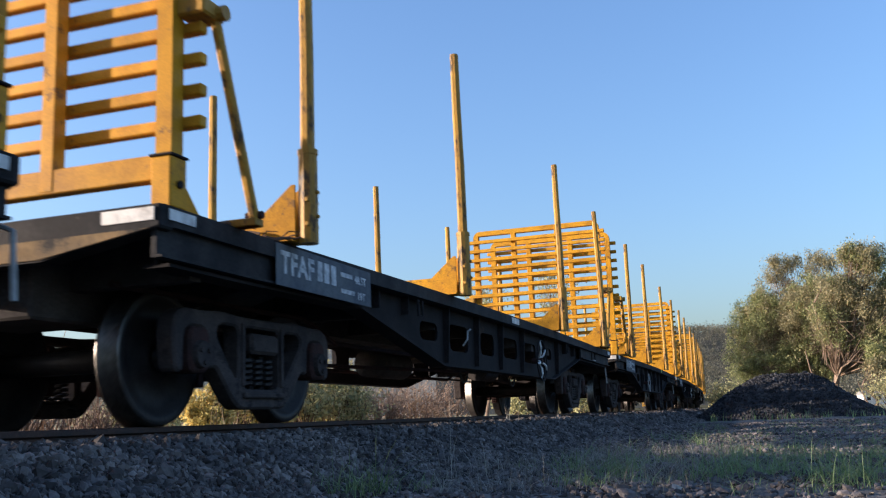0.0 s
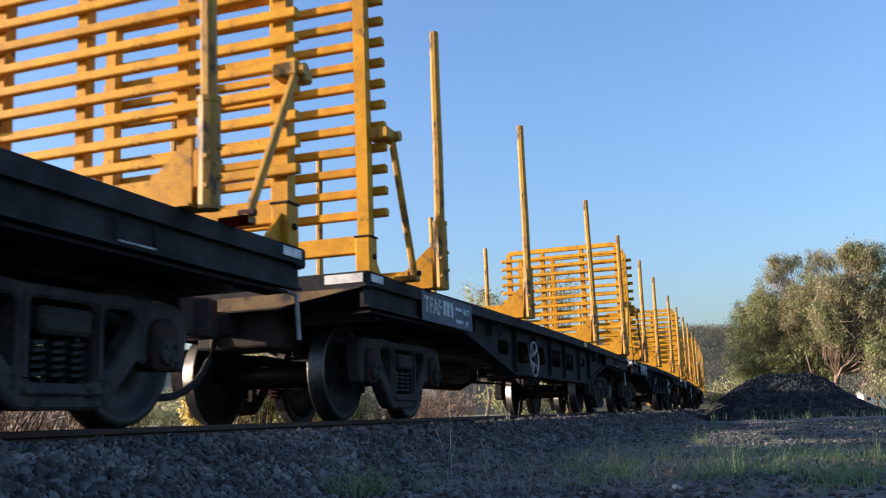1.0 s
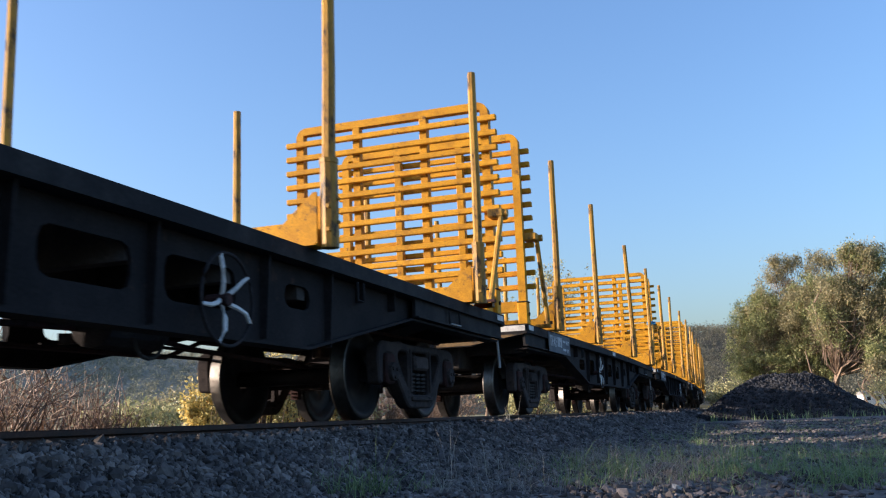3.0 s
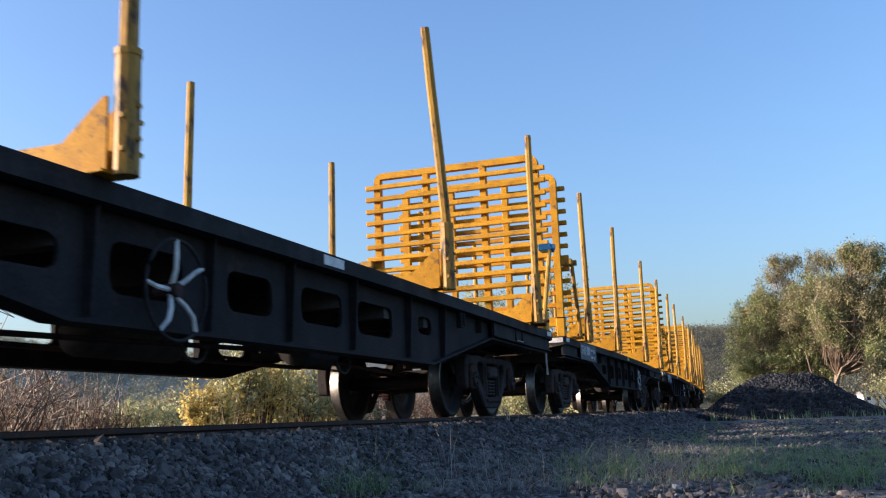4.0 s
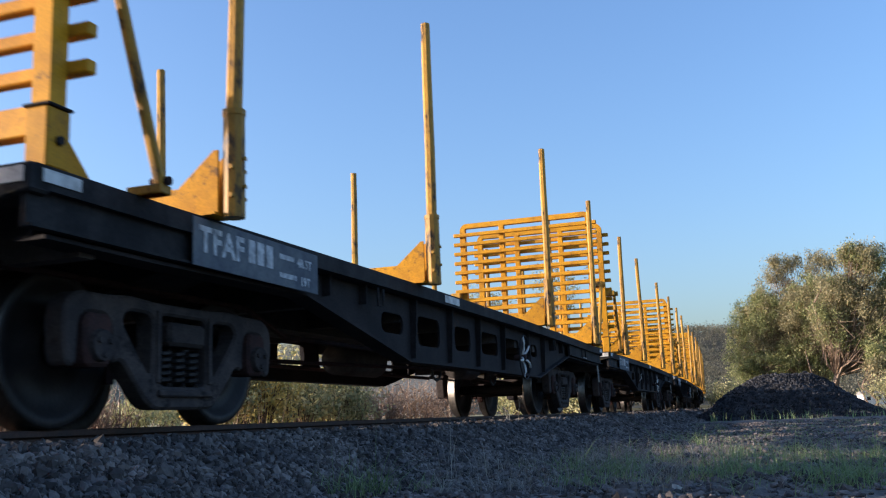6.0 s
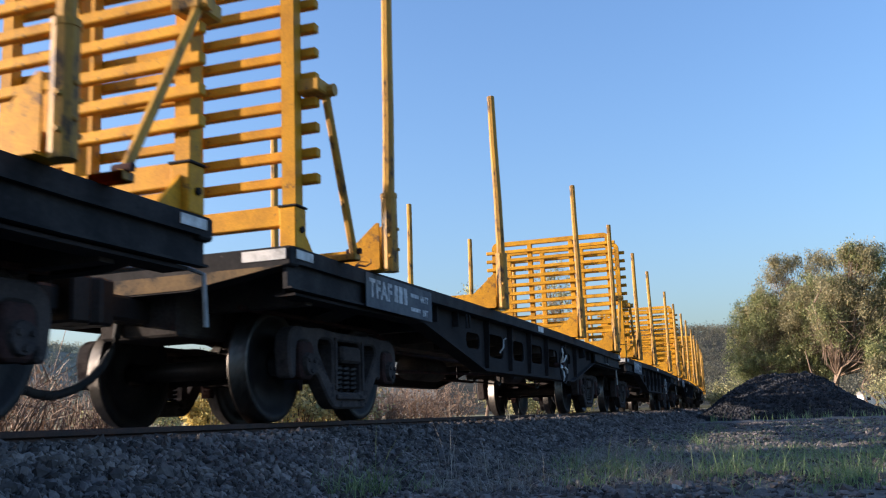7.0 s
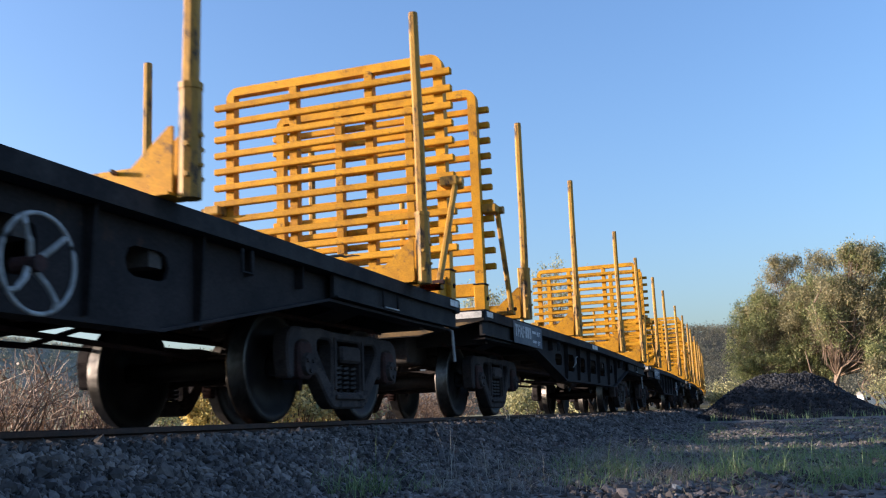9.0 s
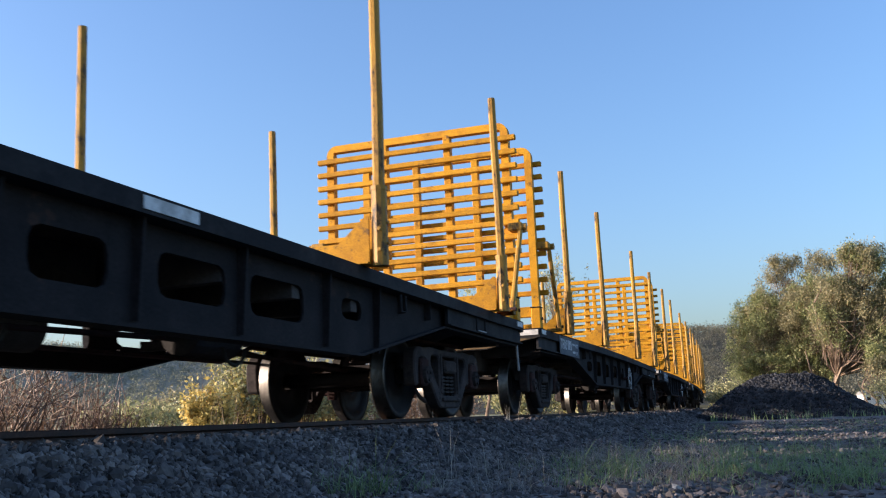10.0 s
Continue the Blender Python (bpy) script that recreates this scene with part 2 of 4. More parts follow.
def build_ground():
    xs = np.concatenate([[-2600, -1500, -900, -500, -300, -200, -140, -100, -75, -55, -42, -33, -26], np.arange(-21, -9, 1.0), np.arange(-9, 3.01, 0.11), np.arange(3.5, 16, 0.8), [18, 22, 28, 36, 48, 65, 90, 130, 200, 350, 700, 1500, 2600]])
    ys = np.concatenate([[-2600, -900, -400, -200, -120, -80, -50, -30, -20, -12, -7, -4, -2], np.arange(0, 22, 0.35), np.arange(22, 70, 1.5), [75, 85, 100, 120, 150, 200, 300, 500, 900, 1600, 2600]])
    gx, gy = np.meshgrid(xs, ys)
    shift = np.where((gx > -9.2) & (gx < 3.1), track_x(gy) - CENTRE_X, 0.0) * (np.abs(gy) < 200)
    gx = gx + shift
    gz = height(gx, gy) + np.where((gx > track_x(gy) + 1.7) | (gx < track_x(gy) - 1.7), rolling(gx, gy), 0.0) * (np.hypot(gx, gy) < 80)
    n, m = gx.shape
    idx = np.arange(n * m).reshape(n, m)
    f = np.stack([idx[:-1, :-1], idx[:-1, 1:], idx[1:, 1:], idx[1:, :-1]], -1).reshape(-1, 4)
    me = raw_mesh("ground", np.stack([gx, gy, gz], -1), f, (EARTH, FIELD), True)
    mid_x, mid_y = gx.ravel()[f].mean(1), gy.ravel()[f].mean(1)
    field = (mid_x < track_x(mid_y) - 2.6) | (mid_y > 39) | (mid_x > 6)
    if len(me.polygons) == len(field):
        me.polygons.foreach_set("material_index", field.astype(np.int32))
    ob = new("ground", me)
    tagged(ob, "dark gravelly earth verge with sparse grass", "ground", kind="structure")


# icosahedron for stones and clumps
_t = (1 + 5 ** 0.5) / 2
ICO_V = np.array([(-1, _t, 0), (1, _t, 0), (-1, -_t, 0), (1, -_t, 0), (0, -1, _t), (0, 1, _t), (0, -1, -_t), (0, 1, -_t), (_t, 0, -1), (_t, 0, 1), (-_t, 0, -1), (-_t, 0, 1)]) / math.hypot(1, _t)
ICO_F = np.array([(0, 11, 5), (0, 5, 1), (0, 1, 7), (0, 7, 10), (0, 10, 11), (1, 5, 9), (5, 11, 4), (11, 10, 2), (10, 7, 6), (7, 1, 8), (3, 9, 4), (3, 4, 2), (3, 2, 6), (3, 6, 8), (3, 8, 9), (4, 9, 5), (2, 4, 11), (6, 2, 10), (8, 6, 7), (9, 8, 1)])


def turns(n, rng):
    q = rng.normal(size=(n, 4))
    q /= np.linalg.norm(q, axis=1)[:, None]
    w, x, y, z = q.T
    return np.stack([1 - 2 * (y * y + z * z), 2 * (x * y - z * w), 2 * (x * z + y * w), 2 * (x * y + z * w), 1 - 2 * (x * x + z * z), 2 * (y * z - x * w), 2 * (x * z - y * w), 2 * (y * z + x * w), 1 - 2 * (x * x + y * y)], -1).reshape(n, 3, 3)


def lumps(name, centres, sizes, mat, rng, rough=0.42, flat=(1, 1, 1), smooth=False, spin=True):
    """Many angular lumps in one mesh."""
    n = len(centres)
    v = ICO_V[None] * (1 + rough * rng.uniform(-1, 1, size=(n, 12, 1))) * rng.uniform(0.65, 1.25, size=(n, 1, 3))
    if spin:
        v = np.einsum("nij,nkj->nki", turns(n, rng), v)
    v = v * np.asarray(flat) * np.asarray(sizes)[:, None, None] + np.asarray(centres)[:, None, :]
    f = (ICO_F[None] + 12 * np.arange(n)[:, None, None]).reshape(-1, 3)
    return raw_mesh(name, v, f, mat, smooth)


def build_ballast():
    rng = np.random.default_rng(3)
    cs, sz = [], []
    for y0, y1, per, s in ((-30, -9, 120, 0.045), (-9, -0.5, 700, 0.028), (-0.5, 9, 3000, 0.0160), (9, 18, 1700, 0.0195), (18, 34, 600, 0.030), (34, 70, 120, 0.06)):
        n = int((y1 - y0) * 1.25 * per)
        y = rng.uniform(y0, y1, n)
        d = rng.uniform(0.68, 1.90, n)
        keep = rng.random(n) < np.clip((1.92 - d) / 0.25, 0, 1)
        y, d = y[keep], d[keep]
        x = track_x(y) + d
        size = s * rng.lognormal(0, 0.28, len(x))
        cs.append(np.stack([x, y, height(x, y) + size * rng.uniform(-0.2, 0.55, len(x))], -1))
        sz.append(size)
        n = int((y1 - y0) * 30)
        y = rng.uniform(y0, y1, n)
        x = track_x(y) + rng.uniform(-1.6, -0.62, n)
        cs.append(np.stack([x, y, height(x, y) + 0.01], -1))
        sz.append(np.full(n, s * 1.3))
    tagged(new("ballast_stones", lumps("ballast_stones", np.concatenate(cs), np.concatenate(sz), BALLAST, rng)), "dark blue-grey crushed basalt ballast along the rail", "ballast", kind="stuff")
    # loose stones strewn over the verge
    n = 20000
    y = 3.0 + 24 * rng.random(n) ** 1.4
    x = track_x(y) + 1.7 + rng.exponential(1.3, n)
    size = 0.012 * rng.lognormal(0, 0.55, n)
    size = np.minimum(size, 0.026)
    n = 420
    yb = 4.3 + 5.5 * rng.random(n) ** 1.3
    x, y = np.append(x, -2.1 + 4.0 * rng.random(n)), np.append(y, yb)
    size = np.append(size, rng.uniform(0.022, 0.046, n))
    n = 7000
    x, y = np.append(x, -2.2 + 5.2 * rng.random(n)), np.append(y, 4.3 + 11 * rng.random(n) ** 1.3)
    size = np.append(size, rng.uniform(0.008, 0.022, n))
    n = 9000
    y = np.append(y, 9 + 18 * rng.random(n) ** 1.2)
    x = np.append(x, -2.4 + 7.5 * rng.random(n))
    size = np.append(size, rng.uniform(0.012, 0.036, n))
    tagged(new("loose_stones", lumps("loose_stones", np.stack([x, y, height(x, y) + rolling(x, y) + size * 0.2], -1), size, BALLAST, rng, flat=(1, 1, 0.7))), "loose grey stones strewn over the verge", "stones", kind="stuff")


def build_rails():
    ys = list(np.arange(-40, 91, 2.0))
    outline = [(-0.062, -0.145), (0.062, -0.145), (0.062, -0.135), (0.012, -0.118), (0.009, -0.040), (0.034, -0.030), (0.034, -0.006), (0.026, 0.0), (-0.026, 0.0), (-0.034, -0.006), (-0.034, -0.030), (-0.009, -0.040), (-0.012, -0.118), (-0.062, -0.135)]
    for side in (1, -1):
        bm = bmesh.new()
        rings = []
        for s in ys:
            x, y, th = on_track(s, side * (GAUGE_HALF + 0.034))
            rings.append([bm.verts.new((x + px * math.cos(th), y + px * math.sin(th), pz)) for px, pz in outline])
        k = len(outline)
        for a, b in zip(rings, rings[1:]):
            for j in range(k):
                f = bm.faces.new((a[j], a[(j + 1) % k], b[(j + 1) % k], b[j]))
                f.material_index = 1 if j == 7 else 0
        bm.faces.new(rings[0])
        bm.faces.new(rings[-1][::-1])
        tagged(new("rail", mesh_from("rail", bm, (RAIL, TREAD))), "rusty steel rail with a polished running head", "rail", "rails of the track", "structure")
    me = mesh_from("sleeper", box(-1.0, 1.0, -0.11, 0.11, -0.30, -0.146, 0.015), CONCRETE)
    for i in range(70):
        x, y, th = on_track(-2 + 0.68 * i)
        ob = new("sleeper", me)
        ob.matrix_basis = pose(x, y, 0, 0, 0, math.degrees(th))
        tagged(ob, "grey sleeper bedded in ballast under the rails", "sleeper", "sleepers of the track", "structure")


build_ground()
build_rails()
# ---------------- the log wagons ----------------
PITCH = 14.064
END_Y, LEAD_Y, EDGE_X = 6.62, 6.48, 1.20
STAKE_YS = (-5.20, -2.108, 2.212, 5.407)
BOGIE_Y, WHEELBASE, WHEEL_R = 4.95, 1.46, 0.385
DECK_Z = 1.05
SLAT_Z, SLAT_STEP, SLATS = 3.19, 0.168, 11


CAMBER = 0.036


def camber(y):
    """How far the empty wagon's frame is arched up at y."""
    return CAMBER * max(0.0, 1 - (y / 5.6) ** 2)


def arched(bm):
    """Cuts a long member into short lengths and bends it to the camber."""
    for y in np.linspace(-5.6, 5.6, 15):
        bmesh.ops.bisect_plane(bm, geom=bm.verts[:] + bm.edges[:] + bm.faces[:], plane_co=(0, y, 0), plane_no=(0, 1, 0))
    for v in bm.verts:
        v.co.z += camber(v.co.y)
    return bm


def web_bottom(y):
    return float(np.interp(abs(y), [2.25, 4.05, 9], [0.43, 0.78, 0.78]))


HOLES = [(-2.70, -2.24, 0.63, 0.79), (-1.91, -1.34, 0.57, 0.82), (-0.92, -0.42, 0.58, 0.81), (-0.05, 0.56, 0.59, 0.82), (0.82, 1.48, 0.58, 0.82), (2.04, 2.38, 0.67, 0.82)]


def side_sill_mesh():
    """Fish-bellied web with rounded lightening holes and a bottom flange."""
    bm = bmesh.new()
    cuts = {-LEAD_Y + 0.12, END_Y - 0.12, -4.05, 4.05, -2.25, 2.25}
    c = 0.07
    for a, b, _, _ in HOLES:
        cuts |= {a, a + 0.3 * c, a + c, b - c, b - 0.3 * c, b}
    ys = sorted(cuts)
    x0, x1 = 1.065, 1.085

    def gap(y, a, b, lo, hi):
        f = min(1.0, max(0.0, min(y - a, b - y) / c))
        drop = c * (1 - math.sqrt(1 - (1 - f) ** 2))
        return lo + drop, hi - drop
    for ya, yb in zip(ys, ys[1:]):
        mid = (ya + yb) / 2
        hole = next((h for h in HOLES if h[0] <= mid <= h[1]), None)
        if hole:
            la, ha = gap(ya, *hole)
            lb, hb = gap(yb, *hole)
            prism([(ya, web_bottom(ya)), (yb, web_bottom(yb)), (yb, lb), (ya, la)], "x", x0, x1, bm)
            prism([(ya, ha), (yb, hb), (yb, 0.94), (ya, 0.94)], "x", x0, x1, bm)
        else:
            prism([(ya, web_bottom(ya)), (yb, web_bottom(yb)), (yb, 0.94), (ya, 0.94)], "x", x0, x1, bm)
    ks = [-LEAD_Y + 0.12, -4.05, -2.25, 2.25, 4.05, END_Y - 0.12]
    for ya, yb in zip(ks, ks[1:]):
        za, zb = web_bottom(ya), web_bottom(yb)
        prism([(ya, za - 0.018), (yb, zb - 0.018), (yb, zb), (ya, za)], "x", 1.0, 1.15, bm)
    return mesh_from("side_sill", arched(bm), STEEL)


def fascia_mesh():
    """Edge channel of the deck with a lower lip and small dents."""
    bm = bmesh.new()
    prism([(1.09, 0.945), (EDGE_X, 0.945), (EDGE_X, 1.046), (1.09, 1.046)], "y", -LEAD_Y, END_Y, bm)
    for ya, yb in ((-LEAD_Y, -4.1), (4.1, END_Y)):
        prism([(1.13, 0.80), (1.16, 0.80), (1.16, 0.95), (1.13, 0.95)], "y", ya, yb, bm)
        prism([(1.13, 0.79), (1.19, 0.79), (1.19, 0.803), (1.13, 0.803)], "y", ya, yb, bm)
    return mesh_from("deck_edge", arched(bm), DECK)


def bolster_mesh():
    """Cross bearer of a stake pair, its ends rising in gusseted knees."""
    bm = bmesh.new()
    pts = [(-1.26, 1.055), (1.26, 1.055), (1.26, 1.40), (1.235, 1.40), (1.02, 1.215), (-1.02, 1.215), (-1.235, 1.40), (-1.26, 1.40)]
    for y0, y1 in ((-0.062, -0.048), (0.048, 0.062)):
        prism(pts, "y", y0, y1, bm)
    box(-1.26, 1.26, -0.09, 0.09, 1.054, 1.068, 0.0, bm)
    box(-1.03, 1.03, -0.048, 0.048, 1.200, 1.2145, 0.0, bm)
    return mesh_from("bolster", bm, YELLOW)


def sleeve_mesh():
    bm = tube([(0, 0, 1.04), (0, 0, 1.62)], 0.060, 0.058, 10)
    tube([(0, 0, 1.59), (0, 0, 1.622)], 0.063, 0.063, 10, bm)
    for z in (1.15, 1.30):
        tube([(0.02, -0.075, z), (0.02, 0.075, z)], 0.014, sides=6, bm=bm)
        tube([(0.05, 0, z + 0.05), (0.072, 0, z + 0.05)], 0.012, sides=6, bm=bm)
    return mesh_from("sleeve", bm, YELLOW_WORN)


def stake_mesh():
    bm = tube([(0, 0, 1.60), (0.004, 0, 2.2), (-0.002, 0.004, 2.8), (0, 0, 3.30), (0, 0, 3.325)], 0.044, 0.038, 8)
    return mesh_from("stake", bm, YELLOW_WORN, False)


def bulkhead(parent, sign):
    """Slatted end frame: bent tube and posts outside, slats inside."""
    off = 0.18 if sign < 0 else 0.0     # the leading frame stands further in

    def ys(a, b):
        a, b = sign * (a - off), sign * (b - off)
        return min(a, b), max(a, b)

    def yy(a):
        return sign * (a - off)
    y0, y1 = ys(6.47, 6.57)
    bm = bmesh.new()
    w, hw, top, r = 1.128, 0.046, 3.40, 0.13
    outer, inner = [], []
    for k in range(7):
        a = math.pi / 2 * k / 6
        outer.append((w + hw - r + r * math.cos(a), top - r + r * math.sin(a)))
        ri = r - 0.075
        inner.append((w + hw - r + ri * math.cos(a), top - r + ri * math.sin(a)))
    o = [(w + hw, 1.06)] + outer + [(-x, z) for x, z in outer[::-1]] + [(-w - hw, 1.06)]
    i = [(w - hw, 1.06)] + [(min(x, w - hw), min(z, top - 0.085)) for x, z in inner] + [(-min(x, w - hw), min(z, top - 0.085)) for x, z in inner[::-1]] + [(-w + hw, 1.06)]
    for (a, b, c, d) in zip(o, o[1:], i[1:], i):
        prism([a, b, c, d], "y", y0, y1, bm)
    bmesh.ops.remove_doubles(bm, verts=bm.verts, dist=0.0005)
    frame_ob = part("bulkhead", bm, YELLOW, parent, "slatted yellow steel end frame with rounded top corners")
    for x in (-0.41, 0.41):
        part("post", box(x - 0.044, x + 0.044, y0 + 0.004, y1 - 0.004, 1.21, 3.33, 0.006), YELLOW, frame_ob)
    part("bottom_rail", box(-1.08, 1.08, y0 + 0.008, y1 - 0.008, 1.20, 1.33, 0.006), YELLOW, frame_ob)
    s0, s1 = ys(6.405, 6.468)
    me = mesh_from("slat", box(-1.275, 1.275, s0, s1, -0.031, 0.031, 0.007), YELLOW)
    for k in range(SLATS):
        part("slat", me, None, frame_ob, at=pose(0, 0, SLAT_Z - SLAT_STEP * k))
    g0, g1 = ys(6.45, 6.59)
    for x in (-1.128, 1.128):
        bm = box(x - 0.058, x + 0.058, g0, g1, 1.05, 1.31, 0.008)
        ya, yb = yy(6.46), yy(6.25)
        prism([(ya, 1.05), (yb, 1.05), (ya, 1.26)], "x", x - 0.012, x + 0.012, bm)
        part("post_socket", bm, YELLOW, frame_ob)
        part("collar", box(x - 0.066, x + 0.066, g0 - 0.008, g1 + 0.008, 1.311, 1.324, 0.003), STEEL, frame_ob, "dark steel collar")
        part("bolt", tube([(x - 0.074, yy(6.52), 1.17), (x + 0.074, yy(6.52), 1.17)], 0.022, sides=6), STEEL, frame_ob, "dark bolt")
    pivot = 6.36 if sign > 0 else 6.20
    for x in (-1.30, 1.30):
        out = math.copysign(1.0, x)
        bm = box(min(out * 1.16, out * 1.33), max(out * 1.16, out * 1.33), *sorted((sign * (pivot - 0.05), yy(6.53))), 2.06, 2.15, 0.012)
        tube([(x - 0.07, sign * pivot, 2.10), (x + 0.07, sign * pivot, 2.10)], 0.042, sides=10, bm=bm)
        part("brace_bracket", bm, YELLOW_WORN, frame_ob)
    for x in (-1.30, 1.30):
        foot = 5.80
        bm = tube([(x, sign * pivot, 2.09), (x, sign * (pivot + foot) / 2, 1.58), (x, sign * foot, 1.08)], 0.028, 0.028, 8)
        part("brace", bm, YELLOW_WORN, frame_ob)
        inner, outer_x = sorted((out * 1.14, out * 1.33))
        bm = box(inner, outer_x, *sorted((sign * 5.755, sign * 5.845)), 1.044, 1.088, 0.006)
        part("pivot_pin", tube([(x - 0.05, sign * foot, 1.105), (x + 0.05, sign * foot, 1.105)], 0.022, sides=8), RUSTY, frame_ob, "rusty pivot pin")
        part("brace_foot", bm, YELLOW_WORN, frame_ob, "worn brace foot at the deck edge")


def round_off(points, r, steps=3):
    """An outline with its corners rounded by about r."""
    out, n = [], len(points)
    for i, p in enumerate(points):
        p, a, b = Vector(p), Vector(points[i - 1]), Vector(points[(i + 1) % n])
        ra, rb = min(r, (a - p).length * 0.45), min(r, (b - p).length * 0.45)
        p0, p2 = p + (a - p).normalized() * ra, p + (b - p).normalized() * rb
        for k in range(steps + 1):
            u = k / steps
            out.append((1 - u) ** 2 * p0 + 2 * u * (1 - u) * p + u * u * p2)
    return out


def shrunk(loop, d):
    """The outline moved d to its left side, corner by corner."""
    out, n = [], len(loop)
    for i, p in enumerate(loop):
        e = (loop[(i + 1) % n] - loop[i - 1]).normalized()
        out.append(p + Vector((-e.y, e.x)) * d)
    return out


def casting(outer, holes, x0, x1, edge, bm):
    """A thick plate with holes and chamfered edges; outer runs counter-clockwise, holes clockwise, in y and z."""
    loops = [outer] + holes
    small = [shrunk(lp, edge) for lp in loops]
    tris = tessellate_polygon([[Vector((p.x, p.y, 0)) for p in lp] for lp in small])
    for x, inner in ((x0, x0 + edge), (x1, x1 - edge)):
        caps = [[bm.verts.new((x, p.x, p.y)) for p in lp] for lp in small]
        rims = [[bm.verts.new((inner, p.x, p.y)) for p in lp] for lp in loops]
        flat = [v for lp in caps for v in lp]
        for t in tris:
            bm.faces.new([flat[i] for i in t])
        for c, r in zip(caps, rims):
            for i in range(len(c)):
                j = (i + 1) % len(c)
                bm.faces.new((c[i], c[j], r[j], r[i]))
        if x == x0:
            first = rims
    for a, b in zip(first, rims):
        for i in range(len(a)):
            j = (i + 1) % len(a)
            bm.faces.new((a[i], a[j], b[j], b[i]))
    return bm


def sideframe_mesh():
    """Cast side frame of a three-piece bogie: arched ends over the axle boxes, two windows, an open spring bay."""
    half = [(0.26, 0.085), (0.335, 0.125), (0.535, 0.335), (0.605, 0.30), (0.615, 0.50), (0.66, 0.545), (0.80, 0.545), (0.845, 0.50), (0.85, 0.285), (0.925, 0.285), (0.955, 0.50), (0.925, 0.600), (0.84, 0.645), (0.66, 0.640), (0.45, 0.655), (0.25, 0.640)]
    outer = round_off(half + [(-y, z) for y, z in half[::-1]], 0.05)
    bay = round_off([(-0.215, 0.205), (-0.215, 0.580), (0.215, 0.580), (0.215, 0.205)], 0.05)
    window = [(0.285, 0.240), (0.275, 0.575), (0.49, 0.580), (0.53, 0.515)]
    holes = [bay, round_off(window, 0.06), round_off([(-y, z) for y, z in window[::-1]], 0.06)]
    bm = casting(outer, holes, -0.06, 0.06, 0.014, bmesh.new())
    # raised lips along the lower chord and the columns
    box(0.055, 0.085, -0.245, 0.245, 0.150, 0.185, 0.008, bm)
    for y in (-0.24, 0.24):
        box(0.055, 0.072, y - 0.018, y + 0.018, 0.22, 0.60, 0.006, bm)
    return mesh_from("side_frame", bm, BOGIE)


def spring_mesh():
    bm = bmesh.new()
    for cx, cy in ((0.0, -0.125), (0.0, 0.0), (0.0, 0.125)):
        n = 40
        pts = [(cx + 0.045 * math.cos(k * 0.9), cy + 0.045 * math.sin(k * 0.9), 0.21 + 0.20 * k / n) for k in range(n + 1)]
        tube(pts, 0.013, sides=5, bm=bm)
    return mesh_from("spring_nest", bm, WHEEL)


def wheel_mesh():
    R = WHEEL_R
    prof = [(-0.035, 0.075), (0.045, 0.075), (0.045, 0.12), (0.012, 0.15), (0.004, R - 0.085), (0.050, R - 0.060), (0.054, R - 0.012), (0.046, R - 0.004), (-0.040, R), (-0.052, R + 0.022), (-0.068, R + 0.026), (-0.076, R + 0.010), (-0.076, R - 0.060), (-0.03, R - 0.085), (-0.02, 0.15), (-0.035, 0.12)]
    return mesh_from("wheel", lathe(prof, 48, None, {6, 7, 8, 9}), (WHEEL, TREAD))


def text_part(body, size, parent, at, name="lettering"):
    cu = bpy.data.curves.new(name, "FONT")
    cu.body, cu.size, cu.extrude, cu.offset, cu.space_character = body, size, 0.0015, 0.006 * size / 0.185, 1.08
    cu.materials.append(LETTER)
    ob = new(name, cu)
    ob.parent = parent
    ob.matrix_basis = at
    return ob


